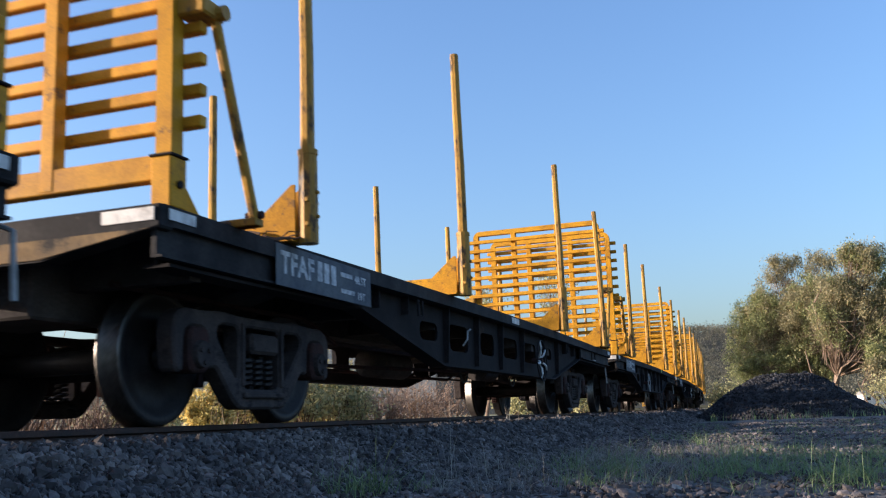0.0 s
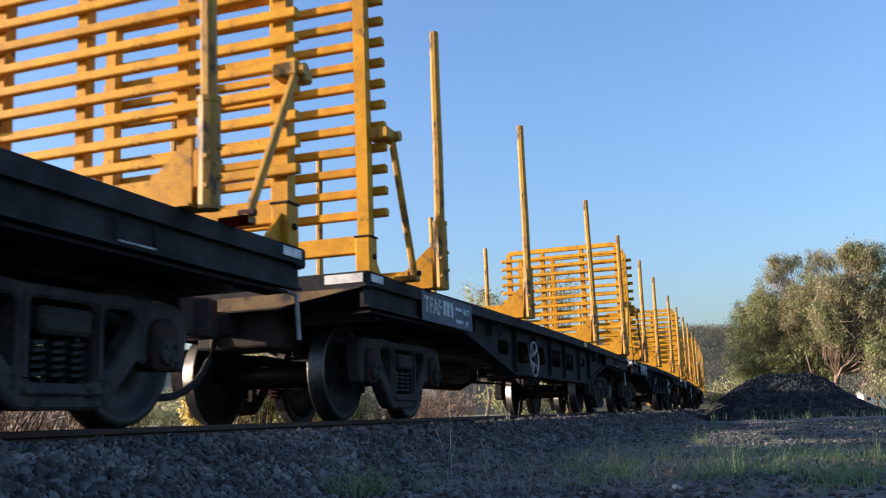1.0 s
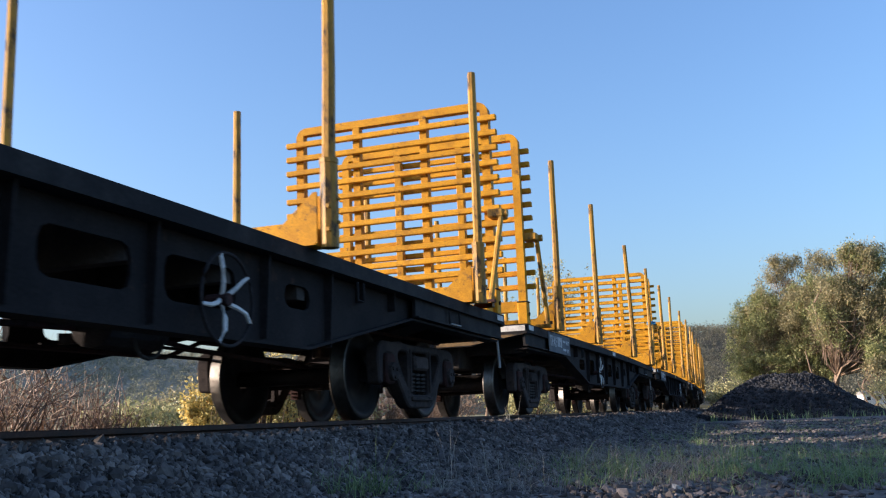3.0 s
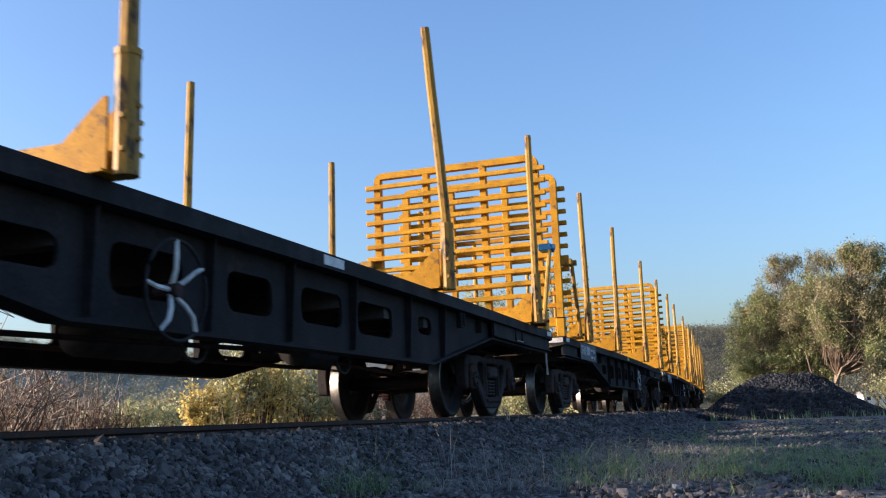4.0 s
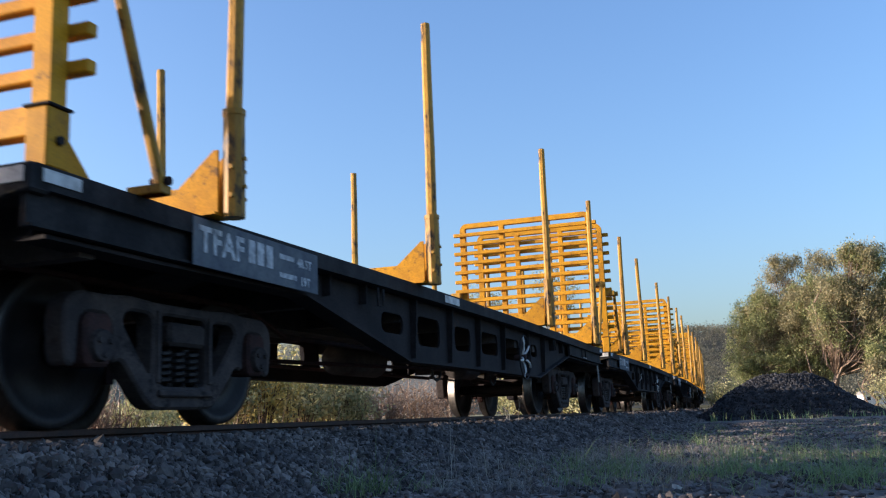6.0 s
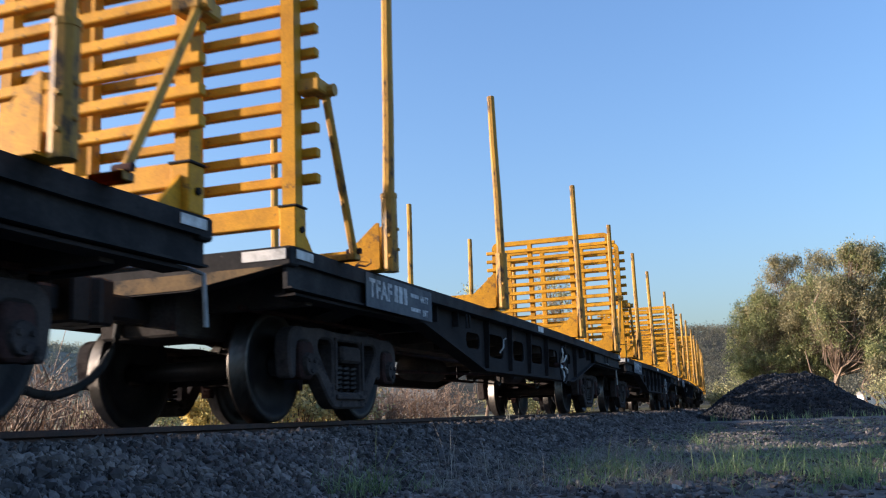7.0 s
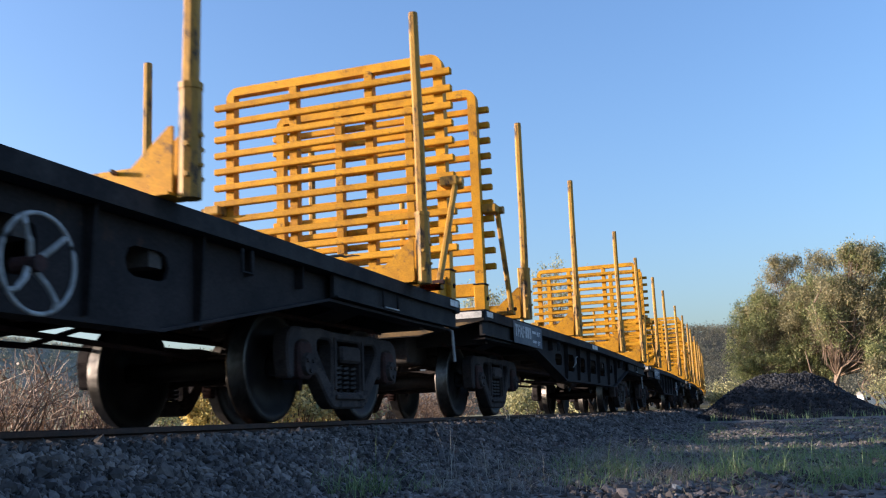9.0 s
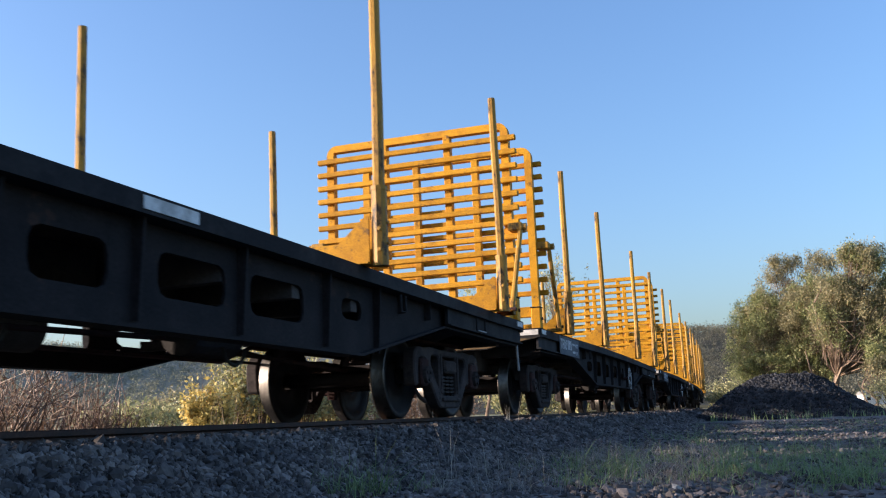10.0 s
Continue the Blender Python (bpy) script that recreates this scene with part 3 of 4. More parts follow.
def build_wagon():
    w = thing("log_wagon", "black flat wagon with yellow stakes and slatted bulkheads for logs", "railway wagon", "wagons of the train")
    part("deck", arched(box(-1.10, 1.10, -LEAD_Y + 0.02, END_Y - 0.02, 1.0, DECK_Z - 0.002)), UNDER, w, "steel deck, coloured paler to lift the shade below it")
    sill, edge = side_sill_mesh(), fascia_mesh()
    flip = pose(0, 0, 0, 0, 0, 180)
    for m in (Matrix(), flip @ pose(0, LEAD_Y - END_Y, 0)):
        part("side_sill", sill, None, w, at=m)
        part("deck_edge", edge, None, w, at=m)
    rib = mesh_from("rib", prism([(1.085, 0.80), (1.145, 0.80), (1.145, 0.945), (1.085, 0.945)], "y", -0.008, 0.008), STEEL)
    tall = mesh_from("rib", prism([(1.085, 0.45), (1.125, 0.45), (1.15, 0.945), (1.085, 0.945)], "y", -0.009, 0.009), STEEL)
    for y in (-2.07, -1.13, -0.24, 0.69, 1.76, 2.60):
        part("rib", tall, None, w, at=pose(0, y, camber(y)))
        part("rib", tall, None, w, at=flip @ pose(0, y, camber(y)))
    for y in (-6.0, -5.0, -4.4, -3.7, -3.1, 3.1, 3.7, 4.4, 5.0, 6.0):
        part("rib", rib, None, w, at=pose(0, y, camber(y)))
    bearer = mesh_from("cross_bearer", box(-1.06, 1.06, -0.05, 0.05, 0.74, 0.998, 0.0), UNDER)
    for y in (-6.0, -3.6, -2.2, -1.14, 0.60, 1.42, 2.3, 3.6, 6.0):
        part("cross_bearer", bearer, None, w, at=pose(0, y, camber(y)))
    part("centre_sill", arched(box(-0.22, 0.22, -END_Y + 0.3, END_Y - 0.3, 0.71, 0.995)), UNDER, w)
    for s in (-1, 1):
        part("body_bolster", arched(prism([(-1.06, 0.86), (-0.45, 0.70), (0.45, 0.70), (1.06, 0.86), (1.06, 0.997), (-1.06, 0.997)], "y", s * BOGIE_Y - 0.22, s * BOGIE_Y + 0.22)), UNDER, w)
        part("draft_gear", box(-0.30, 0.30, *sorted((s * 5.75, s * 6.34)), 0.57, 0.995, 0.015), UNDER, w)
    for s, end in ((-1, LEAD_Y), (1, END_Y)):
        bm = prism([(-1.20, 0.93), (-0.50, 0.82), (0.50, 0.82), (1.20, 0.93), (1.20, 1.047), (-1.20, 1.047)], "y", *sorted((s * (end - 0.09), s * (end + 0.03))), bevel=0.01)
        hs = part("headstock", bm, DECK, w, "weathered end beam")
        for x in (-1.02, 1.02):
            part("reflector", box(x - 0.15, x + 0.15, *sorted((s * (end + 0.031), s * (end + 0.037))), 0.965, 1.03), WHITE, hs, "white reflective strip")
        part("coupler", coupler(s), WHEEL, w, "oily black knuckle coupler")
        hose = tube([(-0.14, s * (7.03 - 0.68 * math.cos(a)), 0.74 - 0.54 * math.sin(a)) for a in np.linspace(-0.15, math.pi / 2, 9)], 0.028, sides=8)
        part("air_hose", hose, RUBBER, w, "drooping rubber brake hose", smooth=True)
        plate = prism([(-1.15, 0.928), (-0.50, 0.830), (0.50, 0.830), (1.15, 0.928)], "y", *sorted((s * (end + 0.02), s * (end + 0.038))))
        part("end_plate", plate, TAN, hs, "dirty tan end plate")
        if s > 0:
            part("uncoupling_rod", tube([(0.10, s * 6.68, 0.84), (0.95, s * 6.70, 0.84), (1.08, s * 6.74, 0.78), (1.09, s * 6.75, 0.50)], 0.014, sides=6), DULL_WHITE, w, "pale bent steel rod")
        part("reflector", box(EDGE_X + 0.001, EDGE_X + 0.007, *sorted((s * (end - 0.26), s * (end - 0.04))), 0.975, 1.03), WHITE, w, "white reflective strip")
    # number panel and lettering
    panel = part("number_panel", box(EDGE_X + 0.002, EDGE_X + 0.010, -5.40, -4.02, 0.785, 1.035, 0.002), PANEL, w, "slate-blue lettered panel")
    up = pose(EDGE_X + 0.0115, 0, 0, 90, 0, 90)
    text_part("TFAF", 0.185, panel, Matrix.Translation((0, -5.35, 0.865)) @ up)
    bars = [(-4.87, -4.80, 0.87, 1.0), (-4.775, -4.70, 0.87, 1.0), (-4.675, -4.60, 0.87, 1.0)]
    for a, b, c, d in bars:
        part("number_bar", box(EDGE_X + 0.010, EDGE_X + 0.0125, a, b, c, d), LETTER, panel)
    text_part("48.5T", 0.075, panel, Matrix.Translation((0, -4.30, 0.925)) @ up)
    text_part("19T", 0.075, panel, Matrix.Translation((0, -4.26, 0.815)) @ up)
    for a, b, c in ((-4.52, -4.34, 0.945), (-4.52, -4.31, 0.835)):
        part("text_bar", box(EDGE_X + 0.010, EDGE_X + 0.0125, a, b, c, c + 0.03), LETTER, panel)
    # stakes
    bol, slv, stk = bolster_mesh(), sleeve_mesh(), stake_mesh()
    for y in STAKE_YS:
        b = part("stake_bolster", bol, None, w, "yellow cross bearer with gusseted knees", at=pose(0, y, camber(y)))
        for s in (-1, 1):
            part("sleeve", slv, None, b, at=pose(s * 1.32, 0, 0, 0, 0, 0 if s > 0 else 180))
            part("stake", stk, None, b, at=pose(s * 1.32, 0, 0, 0, 0, 0 if s > 0 else 180))
    for s in (-1, 1):
        bulkhead(w, s)
    # running gear
    sf, spr, whl = sideframe_mesh(), spring_mesh(), wheel_mesh()
    axle_box = mesh_from("axle_box", prism([(-0.075, -0.10), (0.075, -0.10), (0.100, -0.04), (0.100, 0.11), (0.075, 0.155), (-0.075, 0.155), (-0.100, 0.11), (-0.100, -0.04)], "x", -0.075, 0.085, bevel=0.016), RUSTY)
    cap = tube([(0.08, 0, 0), (0.115, 0, 0)], 0.082, 0.074, 14)
    for k in range(3):
        q = 2 * math.pi * k / 3 + 0.5
        tube([(0.11, 0.045 * math.cos(q), 0.045 * math.sin(q)), (0.128, 0.045 * math.cos(q), 0.045 * math.sin(q))], 0.016, sides=6, bm=cap)
    cap = mesh_from("end_cap", cap, BOGIE)
    shoe = mesh_from("brake_shoe", prism([(-0.03, -0.16), (0.03, -0.16), (0.05, 0), (0.03, 0.16), (-0.03, 0.16)], "x", -0.04, 0.04), RUSTY)
    for s in (-1, 1):
        bm = box(-0.885, 0.885, -0.17, 0.17, 0.42, 0.545, 0.02)
        tube([(0, 0, 0.58), (0, 0, 0.70)], 0.20, sides=16, bm=bm)
        bg = part("bogie", bm, BOGIE, w, "dusty three-piece cast bogie", at=pose(0, s * BOGIE_Y, 0))
        for x in (-0.80, 0.80):
            part("side_frame", sf, None, bg, at=pose(x, 0, 0))
            part("spring_nest", spr, None, bg, at=pose(x, 0, 0))
            for k in (-1, 1):
                place = pose(x, k * WHEELBASE / 2, WHEEL_R, 0, 0, 0 if x > 0 else 180)
                part("axle_box", axle_box, None, bg, "rust-red axle box", at=place)
                part("end_cap", cap, None, bg, at=place)
                part("brake_shoe", shoe, None, bg, at=pose(x * 0.70, k * (WHEELBASE / 2 - WHEEL_R - 0.055), WHEEL_R))
        for k in (-1, 1):
            part("brake_beam", tube([(-0.58, k * 0.28, 0.33), (0, k * 0.20, 0.33), (0.58, k * 0.28, 0.33)], 0.03, sides=6), BOGIE, bg)
        for k in (-1, 1):
            ws = part("wheelset", tube([(-0.84, 0, 0), (0.84, 0, 0)], 0.070, 0.070, 14), WHEEL, w, "rolling wheel pair with polished treads", at=pose(0, s * BOGIE_Y + k * WHEELBASE / 2, WHEEL_R), smooth=True)
            part("wheel", whl, None, ws, at=pose(GAUGE_HALF + 0.040, 0, 0))
            part("wheel", whl, None, ws, at=pose(-GAUGE_HALF - 0.040, 0, 0, 0, 0, 180))
    # underframe gear
    bm = tube([(-0.45, -0.30, 0.64), (-0.45, 0.75, 0.64)], 0.16, sides=16)
    part("air_reservoir", bm, UNDER, w, smooth=True)
    bm = tube([(0.42, 1.10, 0.58), (0.42, 1.62, 0.58)], 0.15, sides=14)
    part("brake_cylinder", bm, UNDER, w)
    for x, z in ((0.62, 0.60), (-0.75, 0.56)):
        part("brake_pipe", tube([(x, -END_Y + 0.5, z + 0.15), (x, -3.9, z + 0.15), (x, -3.4, z), (x, 3.4, z), (x, 3.9, z + 0.15), (x, END_Y - 0.5, z + 0.15)], 0.020, sides=6), RUSTY, w)
    part("brake_rod", tube([(0.1, -4.2, 0.46), (0.14, -1.0, 0.52), (0.3, 1.1, 0.55)], 0.018, sides=6), RUSTY, w)
    part("brake_rod", tube([(0.1, 4.2, 0.46), (0.10, 2.6, 0.52), (0.3, 1.6, 0.55)], 0.018, sides=6), RUSTY, w)
    for s in (-1, 1):
        part("brake_rod", tube([(-0.75, s * 2.0, 0.58), (-0.75, s * 2.6, 0.57), (-0.72, s * 4.05, 0.565)], 0.014, sides=6), STEEL, w)
        part("brake_rod", tube([(-0.70, s * 2.9, 0.635), (-0.70, s * 4.05, 0.62)], 0.014, sides=6), STEEL, w)
        part("rod_hanger", tube([(-0.75, s * 2.62, 0.80), (-0.75, s * 2.62, 0.55)], 0.016, sides=6), STEEL, w)
    part("brake_lever", prism([(-0.3, 0.53), (0.34, 0.52), (0.34, 0.56), (-0.3, 0.60)], "y", 1.66, 1.70), STEEL, w)
    for y in (-0.95, 0.95):
        part("pipe_loop", tube([(0.9, y + 0.12 * math.cos(a), 0.44 + 0.10 * math.sin(a)) for a in np.linspace(math.pi, 2 * math.pi, 9)], 0.012, sides=6), RUBBER, w)
    for y in (5.02,):
        step = part("side_step", tube([(1.185, y - 0.14, 0.94), (1.185, y - 0.14, 0.815), (1.185, y + 0.14, 0.815), (1.185, y + 0.14, 0.94)], 0.009, sides=6), STEEL, w, "bent steel step under the deck edge")
        part("tread", box(1.165, 1.205, y - 0.13, y + 0.13, 0.809, 0.821, 0.003), DULL_WHITE, step, "pale worn tread")
    for y in (-2.95, 2.95):
        part("tie_down", stirrup_small(y), DECK, w)
    return w


def coupler(s):
    bm = box(-0.085, 0.085, *sorted((s * 6.0, s * 6.85)), 0.66, 0.82, 0.02)
    prism([(-0.16, s * 6.80), (0.17, s * 6.80), (0.19, s * 6.94), (0.10, s * 7.04), (0.02, s * 6.95), (-0.08, s * 6.97), (-0.17, s * 7.05), (-0.20, s * 6.92)], "z", 0.60, 0.88, bm, 0.015)
    return bm


def stirrup_small(y):
    bm = tube([(1.19, y - 0.05, 0.95), (1.19, y - 0.05, 0.82), (1.19, y + 0.05, 0.82), (1.19, y + 0.05, 0.95)], 0.010, sides=6)
    return bm


def handwheel(parent, y, bare=False):
    """Handbrake wheel on the side sill."""
    hw = thing_part("handwheel", parent, y)
    r = 0.245 if bare else 0.20
    ring = tube([(0, r * math.cos(a), r * math.sin(a)) for a in np.linspace(0, 2 * math.pi, 37)], 0.010, sides=7, cap=False)
    part("rim", ring, STEEL if bare else DULL_WHITE, hw, "dark worn rim" if bare else "white painted rim", smooth=True)
    arms = 5 if bare else 4
    for k in range(arms):
        a = 0.7 + 2 * math.pi * k / arms + 0.2 * (k % 2) + y
        c, s = math.cos(a), math.sin(a)
        c1, s1 = math.cos(a + 0.09), math.sin(a + 0.09)
        part("spoke", tube([(-0.03, 0.03 * c, 0.03 * s), (0.0, 0.10 * c1, 0.10 * s1), (0.01, 0.17 * c1, 0.17 * s1), (0, r * c, r * s)], 0.014, 0.011, sides=6), WHITE if bare else DULL_WHITE, hw)
    part("hub", tube([(-0.12, 0, 0), (0.01, 0, 0)], 0.035, sides=12), RUSTY, hw)


def thing_part(name, parent, y):
    ob = new(name)
    ob.parent = parent
    ob.matrix_basis = pose(1.235, y, 0.605 + camber(y))
    return ob


WAGON = build_wagon()
WAGONS = {}
FIRST, LAST = -2, 13
for number in range(FIRST, LAST + 1):
    WAGONS[number] = WAGON if number == FIRST else copy_thing(WAGON, Matrix())
for number, y, bare in ((0, 1.16, True), (1, -1.65, False), (2, 1.16, True), (3, -1.6, True), (4, 1.30, False), (5, 1.16, True), (6, 1.16, True), (7, 1.33, False), (9, 1.25, False), (10, 1.2, True)):
    handwheel(WAGONS[number], y, bare)
for number, y, length, mat in ((0, 0.1, 0.3, WHITE), (4, 0.0, 0.22, GREEN_TAPE), (6, 0.05, 0.28, WHITE), (8, -0.1, 0.45, WHITE), (5, -1.3, 0.4, WHITE), (2, -6.0, 0.15, GREEN_TAPE), (1, 1.95, 0.22, GREEN_TAPE), (3, 0.2, 0.3, WHITE), (7, -0.2, 0.4, WHITE)):
    part("tape", box(EDGE_X + 0.001, EDGE_X + 0.006, y - length / 2, y + length / 2, 0.965 + camber(y), 1.03 + camber(y)), mat, WAGONS[number], "green reflective tape" if mat is GREEN_TAPE else "white reflective tape")

for number in (0, 2, 6, 8):
    part("release_lever", tube([(1.12, -1.62, 0.66), (1.16, -1.60, 0.72), (1.15, -1.55, 0.80), (1.17, -1.52, 0.82)], 0.009, sides=6), DULL_WHITE, WAGONS[number], "pale worn release lever")

# one brace bracket has been repainted blue
for frame_ob in [c for c in WAGONS[3].children if c.name.startswith("bulkhead")]:
    for ob in [c for c in frame_ob.children if c.name.startswith("brace_bracket")]:
        if all(v.co.x > 0 and v.co.y > 0 for v in ob.data.vertices):
            ob.data = ob.data.copy()
            ob.data.materials[0] = BLUE
            tagged(ob, "blue painted bracket")

# every stake stands a little out of true, one is knocked over to one side
lean = random.Random(12)
for number, w in WAGONS.items():
    for i, bolster in enumerate(sorted((c for c in w.children if c.name.startswith("stake_bolster")), key=lambda c: c.location.y)):
        for st in [c for c in bolster.children if c.name.startswith("stake")]:
            near = st.location.x > 0
            rx, ry = lean.gauss(0, 0.5), lean.gauss(0, 0.5)
            if number == 0 and i == 1 and near:
                rx, ry = 1.3, 0.0
            if number == 3 and i == 2 and near:
                rx, ry = 12.5, 0.0
            st.matrix_basis = st.matrix_basis @ pose(0, 0, 1.6, rx, ry, 0) @ pose(0, 0, -1.6)

# ---------------- how the train rolls ----------------
START, SPEED = 5.239 + 5.2, 11.902
SLACK = {0: 0.02, 1: 0.09, 2: 0.01, 3: 0.15, 4: 0.12, 6: -0.03, 7: -0.04, 8: -0.12, 9: -0.13, 10: -0.04}
# small surges of the train: seconds and metres
SURGE_T = (0.0, 0.5, 1.0, 1.5, 2.0, 2.5, 4.0, 4.5, 5.0, 6.5, 7.0, 7.5, 8.0, 8.5, 9.0, 9.5, 10.0)
SURGE_S = (-0.21, -0.13, -0.02, 0.04, 0.13, 0.25, 0.28, -0.11, -0.03, 0.11, 0.06, 0.04, -0.01, -0.10, -0.13, -0.14, 0.14)


def travelled(t):
    return SPEED * t - float(np.interp(t, SURGE_T, SURGE_S))


def wagon_pose(number, t):
    s = START - travelled(t) + number * PITCH + SLACK.get(number, 0.0)
    xa, ya, _ = on_track(s - BOGIE_Y)
    xb, yb, _ = on_track(s + BOGIE_Y)
    return pose((xa + xb) / 2, (ya + yb) / 2, 0, 0, 0, math.degrees(math.atan2(xa - xb, yb - ya)))


def bark_strip(number, x, y, z, seed, tilt=0.0):
    """A curl of bark left on a bearer; it rides with its wagon."""
    rng = random.Random(seed)
    bm = bmesh.new()
    pts = [Vector((0, 0, 0))]
    for k in range(6):
        pts.append(pts[-1] + Vector((rng.gauss(0, 0.02), 0.045 + rng.gauss(0, 0.012), rng.gauss(0.004, 0.016))))
    tube(pts, 0.013, 0.004, 5, bm)
    tube([pts[2], pts[2] + Vector((0.05, 0.03, 0.035)), pts[2] + Vector((0.07, 0.09, 0.03))], 0.006, 0.003, 4, bm)
    ob = new("bark_strip", mesh_from("bark_strip", bm, TWIG))
    tagged(ob, "dark curl of bark lying on a wagon bearer", "bark", "bark scraps on the train")
    return ob, number, pose(x, y, z, tilt, 0, rng.uniform(-60, 60))


BARK_BITS = [bark_strip(*row) for row in ((0, 1.18, -5.10, 1.075, 1), (0, 1.12, -5.9, 1.06, 2), (2, 1.10, -5.06, 1.075, 3), (3, 1.0, 2.32, 1.075, 4), (5, 0.95, 2.33, 1.075, 5), (6, 1.12, -2.0, 1.075, 6), (7, 0.95, 2.10, 1.228, 7), (7, 1.15, 4.0, 1.06, 8), (8, 1.1, -5.1, 1.075, 9), (0, 1.12, -5.62, 1.06, 11), (0, 1.05, -5.5, 1.06, 12), (0, 1.16, -5.45, 1.06, 13), (0, 1.0, -5.66, 1.07, 14), (0, 1.1, -5.40, 1.07, 15), (3, 1.1, 5.5, 1.065, 16), (6, 1.1, -5.55, 1.06, 17), (7, 1.30, -2.20, 1.96, 18, -80.0))]


def motions():
    coarse = sorted({0, 1, 2, *range(3, 298, 3), 298, 299, 300})
    for number, w in WAGONS.items():
        walk(w, [(k / 30, wagon_pose(number, k / 30)) for k in coarse])
        for ob, its, place in BARK_BITS:
            if its == number:
                walk(ob, [(k / 30, wagon_pose(number, k / 30) @ place) for k in coarse])
        phase = 37.0 * number
        for child in w.children:
            if child.name.startswith("wheelset"):
                y = child.location.y
                walk(child, [(k / 30, pose(0, y, WHEEL_R, phase + math.degrees(travelled(k / 30) / WHEEL_R), 0, 0)) for k in range(301)])
# ---------------- ballast, verge and heap ----------------
build_ballast()


def build_heap():
    """Heap of ballast beside the line: a flat-topped ridge with slumped sides."""
    rng = np.random.default_rng(8)
    cx, cy, base = 0.12, 35.5, GROUND_Z - 0.03

    def top(x, y):
        across = np.interp(np.asarray(x), [-3.5, -3.2, -2.3, -1.35, -0.9, -0.2, 0.6, 1.1, 2.3, 3.1], [0, 0.08, 0.72, 1.32, 1.43, 1.47, 1.46, 1.24, 0.40, 0])
        along = np.clip(1.15 - (np.asarray(y) / 2.5) ** 2, 0, 1)
        return across * along + 0.03 * np.sin(np.asarray(x) * 4.1 + np.asarray(y) * 3.0) * along
    xs, ys = np.linspace(-3.6, 3.5, 49), np.linspace(-2.8, 2.8, 39)
    gx, gy = np.meshgrid(xs, ys)
    gz = top(gx, gy)
    idx = np.arange(gx.size).reshape(gx.shape)
    f = np.stack([idx[:-1, :-1], idx[:-1, 1:], idx[1:, 1:], idx[1:, :-1]], -1).reshape(-1, 4)
    heap = new("ballast_heap", raw_mesh("ballast_heap", np.stack([gx + cx, gy + cy, gz + base], -1), f, HEAP, True))
    tagged(heap, "dark heap of crushed basalt beside the track", "gravel heap", kind="stuff")
    n = 15000
    x, y = rng.uniform(-3.5, 3.4, n), rng.uniform(-2.7, 2.4, n)
    keep = top(x, y) > 0.02
    x, y = x[keep], y[keep]
    size = 0.032 * rng.lognormal(0, 0.3, len(x))
    tagged(new("heap_stones", lumps("heap_stones", np.stack([x + cx, y + cy, top(x, y) + base + 0.01], -1), size, HEAP, rng)), "crushed stones covering the dark heap", "stones", kind="stuff")


build_heap()

# ---------------- blades, stems and leaves ----------------


def blades_mesh(name, bases, heights, widths, lean, mat, rng, segs=3):
    """Tapering curved strips, one island each."""
    n = len(bases)
    az = rng.uniform(0, 2 * math.pi, n)
    face = az + rng.uniform(-0.8, 0.8, n) + math.pi / 2
    u = np.linspace(0, 1, segs + 1)
    out = np.asarray(lean)[:, None] * (u ** 1.8)[None]
    up = np.asarray(heights)[:, None] * (u - 0.25 * np.clip(np.asarray(lean) / np.maximum(heights, 1e-3), 0, 1)[:, None] * u ** 2)
    px = bases[:, 0, None] + np.cos(az)[:, None] * out
    py = bases[:, 1, None] + np.sin(az)[:, None] * out
    pz = bases[:, 2, None] + up
    w = np.asarray(widths)[:, None] * (1 - 0.9 * u ** 1.5)[None] / 2
    l = np.stack([px - np.cos(face)[:, None] * w, py - np.sin(face)[:, None] * w, pz], -1)
    r = np.stack([px + np.cos(face)[:, None] * w, py + np.sin(face)[:, None] * w, pz], -1)
    v = np.stack([l, r], 2).reshape(n, -1, 3)
    k = 2 * (segs + 1)
    f = np.array([(2 * i, 2 * i + 1, 2 * i + 3, 2 * i + 2) for i in range(segs)])
    return raw_mesh(name, v, (f[None] + k * np.arange(n)[:, None, None]).reshape(-1, 4), mat)


def leaves_arrays(points, size, rng, long=2.2, droop=0.5):
    """A pointed folded leaf at every point."""
    n = len(points)
    d = rng.normal(size=(n, 3))
    d[:, 2] -= droop * 1.5
    d /= np.linalg.norm(d, axis=1)[:, None]
    side = np.cross(d, rng.normal(size=(n, 3)))
    side /= np.linalg.norm(side, axis=1)[:, None] + 1e-9
    s = size * rng.lognormal(0, 0.3, n)[:, None]
    a, b = points, points + d * s * long
    mid = points + d * s * long * 0.45
    v = np.stack([a, mid + side * s * 0.5, b, mid - side * s * 0.5], 1)
    return v, np.arange(4 * n).reshape(n, 4)


def on_ground(x, y):
    return np.stack([x, y, height(x, y) + rolling(x, y) * (np.asarray(x) > track_x(np.asarray(y)) + 1.7)], -1)


def grow(name, x, y, n, h, w, mat, seed, label, category="grass", lean=0.4, kind="stuff"):
    rng = np.random.default_rng(seed)
    b = on_ground(x, y)
    hh = h * rng.lognormal(0, 0.35, len(b))
    ob = new(name, blades_mesh(name, b, hh, w * rng.uniform(0.6, 1.3, len(b)), lean * hh * rng.random(len(b)), mat, rng))
    return tagged(ob, label, category, kind=kind)


def tufts(centres, per, radius, seed):
    rng = np.random.default_rng(seed)
    c = np.repeat(np.asarray(centres, float), per, axis=0)
    return c[:, 0] + rng.normal(0, radius, len(c)), c[:, 1] + rng.normal(0, radius * 1.4, len(c))


